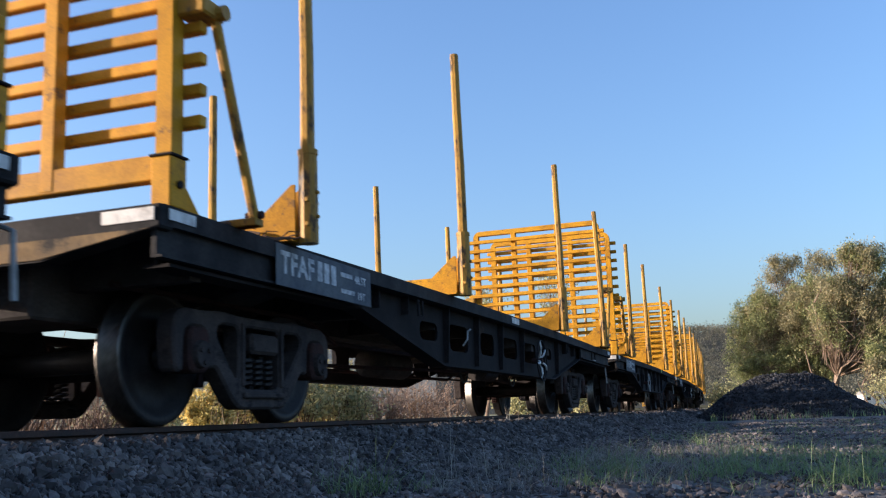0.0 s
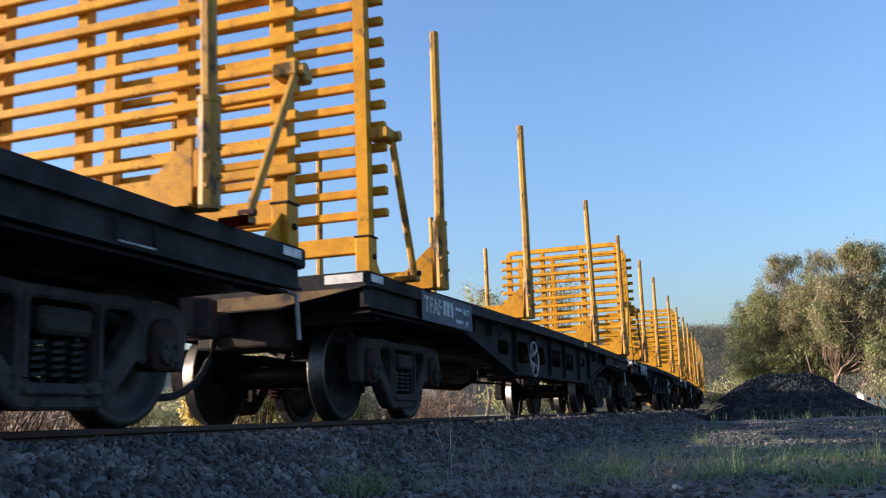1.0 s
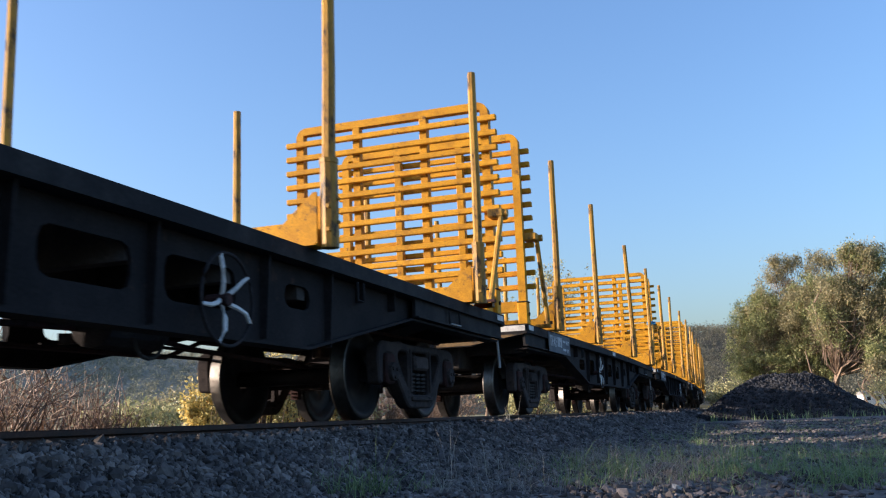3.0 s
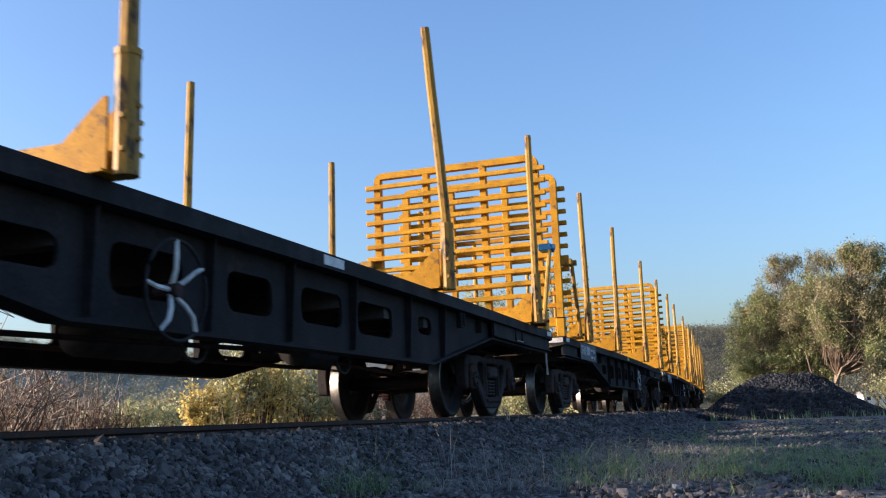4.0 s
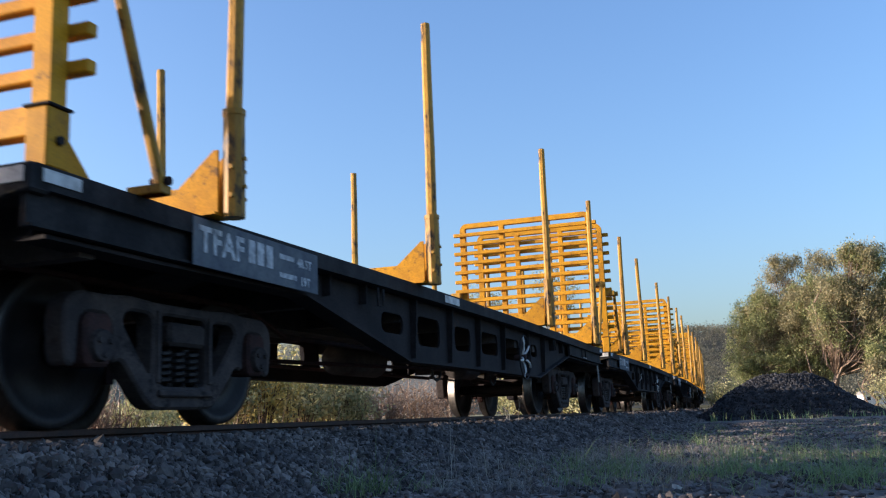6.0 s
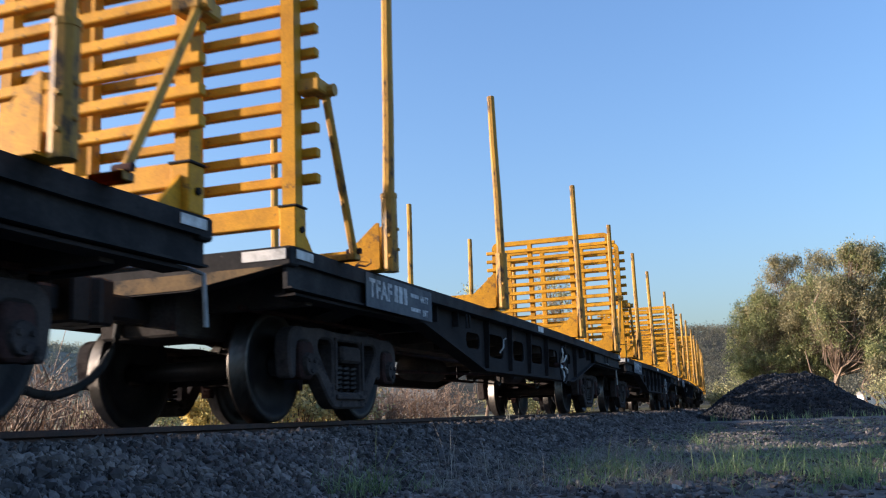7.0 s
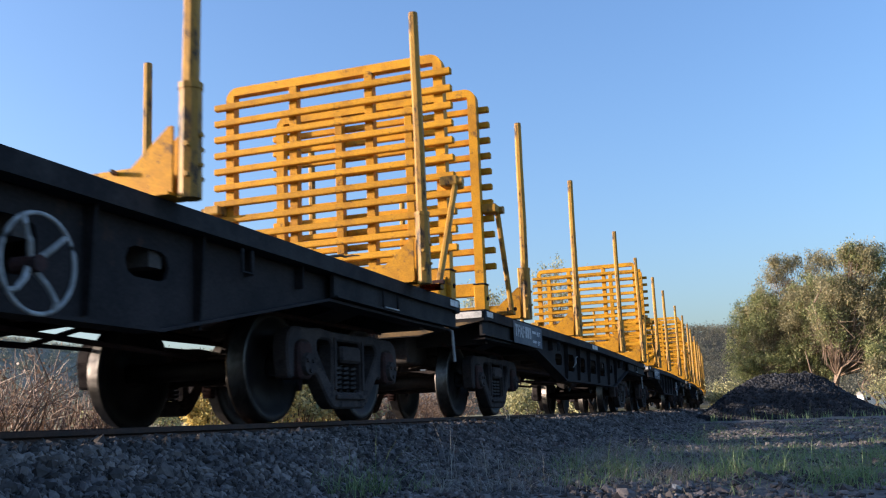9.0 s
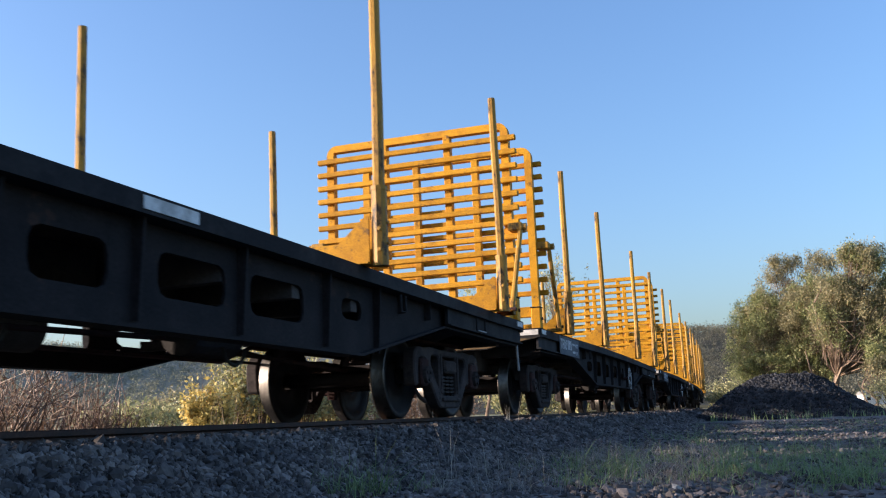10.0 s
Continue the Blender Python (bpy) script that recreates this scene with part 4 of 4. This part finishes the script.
def build_verge():
    rng = np.random.default_rng(21)
    # green tufts on the verge
    spots = [(-2.05, 4.95), (-1.95, 5.2), (-0.95, 5.0), (-0.80, 5.35), (-1.25, 5.6), (-1.15, 6.6), (-0.55, 6.0), (-0.2, 5.2)]
    spots += [(rng.uniform(-0.6, 1.5), rng.uniform(5.0, 10.0)) for _ in range(34)]
    spots += [(rng.uniform(0.2, 2.2), rng.uniform(9.0, 16.0)) for _ in range(20)]
    spots += [(rng.uniform(-1.9, 0.2), rng.uniform(4.8, 16)) for _ in range(40)]
    spots += [(d * rng.uniform(-0.085, 0.115), d) for d in rng.uniform(5.4, 9.0, 36)]
    spots += [(-1.06 + rng.normal(0, 0.07), 5.15 + rng.normal(0, 0.1)) for _ in range(5)]
    spots += [(rng.uniform(-2.0, 4.0), rng.uniform(9.0, 24.0)) for _ in range(150)]
    x, y = tufts(spots, 15, 0.055, 5)
    grow("verge_grass", x, y, 0, 0.080, 0.0050, GRASS, 6, "short green grass tufts on the gravel verge", lean=2.6)
    clumps = [(-2.13, 4.58), (-2.12, 4.72), (-2.13, 4.44), (-1.16, 6.39), (-0.98, 5.83), (-1.0, 6.45), (-1.45, 6.58), (-0.42, 5.7), (-0.36, 6.43), (-0.24, 6.03), (0.09, 5.58), (0.16, 5.18), (0.27, 5.76), (0.32, 5.33), (0.44, 5.94), (0.27, 7.14), (-0.43, 7.81), (0.06, 7.84), (0.52, 7.39), (-0.09, 6.63), (-0.95, 10.97), (-0.92, 7.62)]
    x, y = tufts(clumps, 55, 0.065, 25)
    grow("grass_clumps", x, y, 0, 0.145, 0.0056, GRASS, 26, "longer green grass clumps on the gravel verge", lean=2.2)
    x, y = tufts([(rng.uniform(-1.6, 2.0), rng.uniform(4.6, 10)) for _ in range(200)], 8, 0.09, 7)
    grow("dry_grass", x, y, 0, 0.085, 0.0035, STRAW, 8, "dry straw-coloured grass on the gravel verge", lean=2.2)
    x, y = tufts([(rng.uniform(-2.1, -0.5), rng.uniform(4.7, 9.5)) for _ in range(230)], 10, 0.07, 17)
    grow("dead_stalk_tangle", x, y, 0, 0.105, 0.0032, GREY_STRAW, 18, "grey tangle of dead grass stalks on the gravel", lean=2.4)
    x, y = tufts([(-4.31, 11.57), (-2.1, 5.99), (-2.02, 6.07), (-4.93, 13.85), (-3.06, 10.83)], 5, 0.05, 9)
    grow("dry_stalks", x, y, 0, 0.30, 0.006, PALE_STRAW, 10, "tall thin dead grass stalks by the ballast", lean=0.35)
    # litter of dead leaves and sticks
    n = 900
    px, py = rng.uniform(-2.0, 1.6, n), 4.4 + 9 * rng.random(n) ** 1.6
    p = on_ground(px, py)
    p[:, 2] += 0.012
    v, f = leaves_arrays(p, 0.014, rng, 2.0, 0.0)
    v[:, :, 2] = p[:, None, 2] + (v[:, :, 2] - p[:, None, 2]) * 0.3
    tagged(new("leaf_litter", raw_mesh("leaf_litter", v, f, STRAW)), "dead leaves and bits of straw on the gravel", "litter", kind="stuff")
    # one scrap of paper and a few pale stones
    bm = bmesh.new()
    q = [bm.verts.new(c) for c in ((0, 0, 0.0), (0.035, 0.01, 0.01), (0.03, 0.0, 0.045), (0.004, 0.012, 0.05), (0.05, 0.02, 0.03))]
    for a, b, c in ((0, 1, 2), (0, 2, 3), (1, 4, 2)):
        bm.faces.new((q[a], q[b], q[c]))
    bmesh.ops.solidify(bm, geom=bm.faces[:], thickness=0.001)
    scrap = new("paper_scrap", mesh_from("paper_scrap", bm, WHITE))
    scrap.location = (-0.56, 4.72, GROUND_Z + 0.005)
    tagged(scrap, "crumpled scrap of white paper on the gravel", "litter")
    for x, y, s in ((-1.78, 4.85, 0.022), (-0.30, 6.9, 0.025), (-1.45, 4.80, 0.020)):
        st = new("stone", lumps("stone", np.array([(0.0, 0, 0)]), [s], CONCRETE, rng, 0.2, (1.3, 1, 0.7)))
        st.location = (x, y, float(height(x, y)) + s * 0.4)
        tagged(st, "pale grey stone lying on the verge", "stone", "pale stones")


build_verge()


def bush(name, x, y, r, h, n, leaf, mat, label, seed, stems=26, stem_mat=None, base=None):
    """Shrub: forked stems in one mesh and many small leaves round their ends."""
    rng = np.random.default_rng(seed)
    z = float(height(x, y)) if base is None else base
    bm = bmesh.new()
    ends = []
    for k in range(stems):
        a, lean = rng.uniform(0, 2 * math.pi), r * math.sqrt(rng.random())
        hh = h * rng.uniform(0.55, 1.0) * (1 - 0.35 * (lean / r) ** 2)
        p0 = Vector((0.25 * lean * math.cos(a), 0.25 * lean * math.sin(a), -0.05))
        p2 = Vector((lean * math.cos(a), lean * math.sin(a), hh))
        p1 = p0.lerp(p2, 0.5) + Vector((rng.normal() * 0.08, rng.normal() * 0.08, 0.08 * h))
        tube([p0, p1, p2], 0.010 + 0.006 * h, 0.004, 4, bm, False)
        ends += [p1.lerp(p2, t) for t in (0.0, 0.35, 0.7, 1.0)]
        for _ in range(3):
            q = p1.lerp(p2, rng.random())
            e = q + Vector((rng.normal() * 0.3 * r, rng.normal() * 0.3 * r, abs(rng.normal()) * 0.22 * h))
            tube([q, e], 0.006, 0.003, 3, bm, False)
            ends += [e, q.lerp(e, 0.5)]
    root = thing(name, label, "shrub", "shrubs beyond the track", at=pose(x, y, z))
    part("stem", bm, stem_mat or TWIG, root)
    c = np.array([tuple(e) for e in ends])[rng.integers(0, len(ends), n)]
    pts = c + rng.normal(0, 1, (n, 3)) * np.array([0.085 * r, 0.085 * r, 0.06 * h])
    pts[:, 2] = np.maximum(pts[:, 2], 0.03)
    v, f = leaves_arrays(pts, leaf, rng, 1.9, 0.1)
    part("foliage", raw_mesh("foliage", v, f, mat), None, root)
    return root


# yellow wattle and olive scrub beyond the track
for i, (x, y, r, h, n, leaf, mat, label) in enumerate((
        (-9.50, 14.4, 0.40, 1.15, 2600, 0.042, WATTLE, "golden-yellow wattle bush in low sun"),
        (-9.45, 15.3, 0.50, 1.75, 3000, 0.042, OLIVE, "olive-green scrub bush among dry stems"),
        (-9.15, 15.6, 0.55, 1.70, 2800, 0.042, WATTLE, "golden-yellow wattle bush in low sun"),
        (-9.0, 16.7, 0.75, 1.70, 4000, 0.040, OLIVE, "olive-green scrub bush among dry stems"),
        (-9.6, 17.4, 0.60, 1.65, 2200, 0.040, WATTLE, "golden-yellow wattle bush in low sun"),
        (-8.7, 18.1, 0.70, 1.50, 3600, 0.040, OLIVE, "olive-green scrub bush among dry stems"),
        (-9.6, 19.3, 0.7, 1.35, 4500, 0.028, WATTLE, "golden-yellow wattle bush in low sun"),
        (-9.2, 18.9, 0.7, 1.30, 4500, 0.028, OLIVE, "olive-green scrub bush among dry stems"),
        (-19.5, 26.0, 1.5, 1.15, 2400, 0.06, OLIVE, "olive-green scrub bush in the dry field"),
        (-21.5, 27.0, 1.2, 0.95, 2000, 0.06, OLIVE, "olive-green scrub bush in the dry field"),
        (-17.0, 28.0, 1.5, 1.9, 2600, 0.07, OLIVE, "olive-green scrub bush in the dry field"),
        (-27.0, 38.0, 1.5, 1.6, 2200, 0.07, GUM_GREY, "grey-green scrub bush in the dry field"),
        (-15.5, 33.0, 1.6, 2.2, 2600, 0.08, GUM_GREY, "grey-green scrub bush in the dry field"),
        (-29.0, 27.0, 1.8, 2.8, 2600, 0.08, GUM_GREY, "grey-green scrub bush in the dry field"),
        (-13.0, 47.0, 1.9, 2.6, 2600, 0.09, OLIVE, "olive-green scrub bush in the dry field"),
        (-8.8, 34.0, 1.3, 1.9, 2600, 0.06, OLIVE, "olive-green scrub bush beside the line"),
        (-9.2, 44.0, 1.6, 2.2, 2600, 0.07, OLIVE, "olive-green scrub bush beside the line"))):
    bush("shrub", x, y, r, h, n, leaf, mat, label, 100 + i)

# dead brown bushes; dense ones at low y are unseen, added to block sun
for i, (x, y, r, h, n) in enumerate(((-8.6, 20.0, 0.8, 1.30, 1900), (-8.3, 21.4, 0.9, 1.40, 1900), (-8.1, 23.0, 0.9, 1.4, 1700), (-8.6, 6.6, 0.9, 1.5, 650), (-8.2, 8.2, 0.9, 1.45, 650), (-9.0, 9.9, 0.7, 1.3, 550), (-8.4, 5.0, 0.9, 1.75, 5000), (-8.5, 3.8, 1.0, 1.85, 6000), (-7.6, 9.3, 0.4, 1.0, 350), (-8.5, 2.4, 1.0, 1.85, 6000), (-8.4, 0.9, 1.0, 1.8, 6000), (-8.6, -0.8, 1.0, 1.8, 6000))):
    bush("dead_bush", x, y, r, h, n, 0.020, DRY, "dead reddish-brown bush with bare twigs, the dense ones unseen sun blockers", 140 + i, stems=60, stem_mat=DRY)


def build_far_weeds():
    rng = np.random.default_rng(31)
    n = 5200
    y = rng.uniform(-6, 26, n)
    x = track_x(y) - 3.6 - rng.gamma(2.0, 0.9, n)
    clear = ~((x / np.maximum(y, 0.1) > -0.82) & (x / np.maximum(y, 0.1) < -0.66) & (y > 4)) & ((y < 12.5) | (rng.random(n) < 0.2))
    grow("dead_weeds", x[clear], y[clear], 0, 0.85, 0.008, DRY, 32, "thicket of dead brown weed stems beyond the track", "weeds", 0.3)
    n = 9000
    y = rng.uniform(-8, 60, n)
    x = track_x(y) - 3.0 - rng.gamma(1.6, 5.0, n)
    grow("dry_field_grass", x, y, 0, 0.20, 0.02, STRAW, 33, "dry straw-coloured grass of the field", "grass", 0.6)
    n = 2600
    y = rng.uniform(30, 48, n)
    x = rng.uniform(-3.0, 14, n)
    x = np.maximum(x, track_x(y) + 2.2)
    far = np.hypot((x - 0.12) / 3.3, (y - 35.5) / 2.8) > 1
    grow("long_grass", x[far], y[far], 0, 0.22, 0.02, GRASS, 34, "green grass round the heap and the trees", "grass", 0.6)


build_far_weeds()

# ---------------- trees ----------------


def tree(name, x, y, crown, seed, per, leaf, mats, label, trunk_r=0.16, group="gum trees", loose=1.0, limbs=()):
    """Gum tree: a leaning trunk, limbs that fork to every clump, leaves hanging in loose clumps.
    crown: rows of dx, dy, z, radius, half height, number of clumps."""
    rng = np.random.default_rng(seed)
    bm = bmesh.new()
    top = max(c[2] for c in crown)
    spine = [Vector((0, 0, -0.15))]
    for k in range(1, 8):
        spine.append(Vector((0.10 * k * math.sin(k * 1.1 + seed), 0.08 * k * math.cos(k * 0.9 + seed), 0.80 * top * k / 7)))
    tube(spine, trunk_r, trunk_r * 0.25, 8, bm, False)
    clumps, weight = [], []
    for dx, dy, z, r, hz, n in crown:
        for _ in range(2 * n):
            d = rng.normal(size=3)
            d = d / np.linalg.norm(d) * rng.uniform(0.35, 1.0) ** 0.6
            c = Vector((dx + d[0] * r, dy + d[1] * r, max(0.35, z + d[2] * hz)))
            k = min(6, max(2, int((c.z * 0.62) / top * 7)))
            s = spine[k]
            out = Vector((c.x - s.x, c.y - s.y, 0))
            m1 = s + out * 0.45 + Vector((rng.normal() * 0.15, rng.normal() * 0.15, (c.z - s.z) * 0.30))
            m2 = s + out * 0.80 + Vector((rng.normal() * 0.15, rng.normal() * 0.15, (c.z - s.z) * 0.72))
            tube([s, m1, m2, c], trunk_r * 0.22, 0.010, 4, bm, False)
            for _ in range(3):
                e = m2 + Vector(rng.normal(0, 0.42, 3))
                tube([m2, e], 0.014, 0.006, 3, bm, False)
            clumps.append(tuple(c))
            weight.append(rng.uniform(0.4, 1.3))
    for limb in limbs:
        tube(limb, trunk_r * 0.50, trunk_r * 0.12, 6, bm, False)
    root = thing(name, label, "tree", group, at=pose(x, y, float(height(x, y))))
    part("trunk", bm, BARK, root, "pale peeling trunk and limbs")
    n = int(per * len(clumps))
    w = np.array(weight)
    pick = rng.choice(len(clumps), n, p=w / w.sum())
    tint = rng.random(len(clumps))[pick]
    # every clump hangs as a handful of sprays, so that its edge is ragged
    sprays = 9
    spread = rng.uniform(0.20, 0.42, len(clumps))[:, None, None] * loose
    tips = np.array(clumps)[:, None, :] + rng.normal(0, 1, (len(clumps), sprays, 3)) * spread * np.array([1.0, 1.0, 0.75])
    pts = tips[pick, rng.integers(0, sprays, n)] + rng.normal(0, 1, (n, 3)) * np.array([0.10, 0.10, 0.13])
    pts[:, 2] = np.maximum(pts[:, 2], 0.1)
    for m, sel in zip(mats, (tint < 0.6, tint >= 0.6)):
        v, f = leaves_arrays(pts[sel], leaf, rng, 2.3, 0.5)
        part("crown", raw_mesh("crown", v, f, m), None, root, "drooping olive gum leaves")
    return root


tree("gum_tree", 1.0, 49.0, [(0.6, 0, 5.0, 1.55, 1.6, 28), (-0.5, 0, 4.1, 1.7, 1.75, 34), (-1.9, 0, 4.6, 0.95, 1.1, 14), (-2.5, 0, 3.2, 0.95, 1.3, 16), (-1.05, 0, 2.5, 1.7, 1.0, 22), (0.65, 0, 3.0, 1.4, 1.45, 22), (-1.8, 0, 5.55, 0.45, 0.5, 5)], 5, 560, 0.034, (GUM, GUM_GREY), "broad olive-green gum tree lit from one side", 0.15, loose=0.8)
tree("gum_tree", 1.3, 54.0, [(-1.07, 0, 7.75, 0.70, 0.65, 8), (-1.6, 0, 7.3, 0.40, 0.35, 3), (-0.3, 0, 7.9, 0.35, 0.35, 3), (0.93, 0, 7.8, 0.85, 0.65, 10), (0.3, 0, 6.7, 1.4, 0.55, 8), (0, 0, 5.6, 1.3, 0.6, 6)], 13, 240, 0.036, (GUM_GREY, GUM_GREY), "tall thin gum tree with a ragged bronze crown", 0.12, loose=0.6)
tree("gum_tree", 2.05, 46.0, [(1.63, 0, 6.65, 0.80, 0.6, 11), (1.2, 0, 7.0, 0.35, 0.3, 4), (2.2, 0, 6.7, 0.35, 0.45, 4), (1.9, 0, 5.0, 1.25, 1.2, 22), (1.1, 0, 3.9, 1.1, 1.15, 22), (2.15, 0, 3.3, 0.9, 1.2, 14), (0.5, -0.3, 5.2, 0.75, 0.75, 12), (0.0, -0.4, 3.9, 0.8, 0.9, 14), (3.1, 1, 4.8, 1.1, 1.6, 16)], 11, 420, 0.034, (GUM_GREY, GUM), "tall gum tree with a ragged crown and bare lower limbs", 0.17, loose=0.7, limbs=(((0.02, 0, 1.3), (0.35, -0.3, 2.0), (0.75, -0.4, 2.25), (1.2, -0.4, 2.15), (1.65, -0.4, 1.85)), ((0, 0, 0.5), (-0.6, -0.2, 1.2), (-0.95, -0.2, 1.9), (-1.1, -0.2, 2.8))))
tree("gum_tree", 3.4, 44.0, [(0.5, 0, 2.3, 0.8, 0.5, 3), (0.9, 0.5, 1.6, 0.6, 0.5, 2)], 19, 800, 0.034, (GUM_GREY, GUM), "small gum sapling with a forked pale trunk", 0.11, loose=0.8, limbs=(((0, 0, 0), (-0.3, 0, 0.5), (-0.55, 0, 1.3)),))
tree("gum_tree", -1.0, 52.5, [(0, 0, 2.3, 1.1, 1.8, 20), (0.9, 0, 3.3, 1.1, 1.8, 14)], 17, 520, 0.034, (GUM, GUM), "dense low gum tree behind the heap", 0.11, loose=1.0)
tree("gum_tree", 10.5, 54.0, [(0, 0, 4.5, 2.8, 3.0, 40)], 29, 260, 0.060, (GUM, GUM_GREY), "broad olive-green gum tree lit from one side", 0.18)
tree("thin_tree", -13.6, 44.0, [(0, 0, 5.4, 1.3, 1.6, 16)], 37, 130, 0.045, (GUM_GREY, OLIVE), "thin half-bare tree beyond the train", 0.09, "thin trees beyond the line", 1.2)
tree("thin_tree", -10.6, 47.0, [(0, 0, 6.6, 0.9, 1.5, 14)], 41, 110, 0.045, (GUM_GREY, OLIVE), "thin half-bare tree beyond the train", 0.08, "thin trees beyond the line", 1.2)
tree("thin_tree", -10.2, 9.6, [(0, 0, 2.7, 0.5, 0.6, 10)], 43, 8, 0.030, (GUM_GREY, OLIVE), "thin half-bare tree beyond the train", 0.03, "thin trees beyond the line", 0.5)
bush("shrub", 4.0, 41.5, 1.2, 1.5, 4000, 0.035, OLIVE, "olive-green scrub bush among dry stems", 163)
bush("shrub", -3.4, 60.0, 1.3, 2.2, 3000, 0.06, OLIVE, "olive-green scrub bush beside the line", 161)
bush("shrub", -1.8, 57.0, 1.3, 1.9, 3000, 0.06, OLIVE, "olive-green scrub bush beside the line", 162)

# ---------------- distance ----------------


def build_hills():
    az = np.radians(np.linspace(-75, 100, 220))
    rad = np.array([240, 300, 360, 420, 480, 540, 620, 720])
    frac = np.array([0.0, 0.06, 0.22, 0.45, 0.72, 0.93, 1.0, 0.8])
    ridge = 40 + 4 * np.sin(az * 7 + 0.6) + 3 * np.sin(az * 17) + 16 * np.clip((np.degrees(az) - 8) / 45, 0, 1)
    ga, gr = np.meshgrid(az, rad)
    gz = frac[:, None] * ridge[None] * (rad / 600)[:, None] + 1.5 * np.sin(ga * 60 + gr * 0.05) * frac[:, None]
    x, y = -gr * np.sin(ga), gr * np.cos(ga)
    idx = np.arange(ga.size).reshape(ga.shape)
    f = np.stack([idx[:-1, :-1], idx[:-1, 1:], idx[1:, 1:], idx[1:, :-1]], -1).reshape(-1, 4)
    tagged(new("hill_backdrop", raw_mesh("hill_backdrop", np.stack([x, y, gz + 1.0], -1), f[ga.ravel()[f].mean(1) < radians(20)], HILL, True)), "long wooded ridge in the distance", "hill", kind="structure")
    tagged(new("hill_backdrop", raw_mesh("hill_backdrop", np.stack([x, y, gz + 1.0], -1), f[ga.ravel()[f].mean(1) >= radians(20)], HILL_LIT, True)), "lightly wooded slope beyond the track, coloured as if lit through haze", "hill", kind="structure")
    rng = np.random.default_rng(51)
    a = np.radians(np.concatenate([rng.uniform(-9, 9, 2400), rng.uniform(27, 48, 2100), rng.uniform(-40, 70, 400)]))
    n = len(a)
    r = 250 + 390 * rng.random(n) ** 0.8
    z = np.interp(r, rad, frac) * np.interp(a, az, ridge) * np.interp(r, rad, rad / 600) + 1.2
    tall = np.clip(rng.lognormal(0.45, 0.35, n), 0.8, 3.5)
    k = 60
    c = np.repeat(np.stack([-r * np.sin(a), r * np.cos(a), z], -1), k, axis=0)
    t = np.repeat(tall, k)[:, None]
    c = c + rng.normal(0, 1, c.shape) * t * np.array([0.75, 0.75, 0.6]) + t * np.array([0, 0, 1.1])
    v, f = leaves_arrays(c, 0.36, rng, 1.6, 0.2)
    # the left part takes the paler colours that stand for light and haze
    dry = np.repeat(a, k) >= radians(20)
    for sel, mat, label in ((~dry, FAR_LEAF, "grey-green woods covering the distant ridge"), (dry, LIT_SLOPE_LEAF, "scattered woods on the slope, coloured pale as if lit through haze")):
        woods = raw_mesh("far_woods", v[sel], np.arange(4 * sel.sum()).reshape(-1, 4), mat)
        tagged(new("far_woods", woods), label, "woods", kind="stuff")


build_hills()


def build_shed():
    sh = thing("shed", "small white weatherboard shed beyond the trees", "shed", at=pose(17.6, 235, GROUND_Z, 0, 0, 20))
    part("wall", box(-2.4, 2.4, -1.6, 1.6, 0, 2.3, 0.02), WHITE, sh)
    part("roof", prism([(-1.9, 2.28), (1.9, 2.28), (0, 3.1)], "x", -2.6, 2.6), CONCRETE, sh)
    for x in (-1.2, 1.0):
        part("window", box(x - 0.4, x + 0.4, -1.63, -1.59, 1.0, 1.8, 0.01), STEEL, sh)


build_shed()

motions()
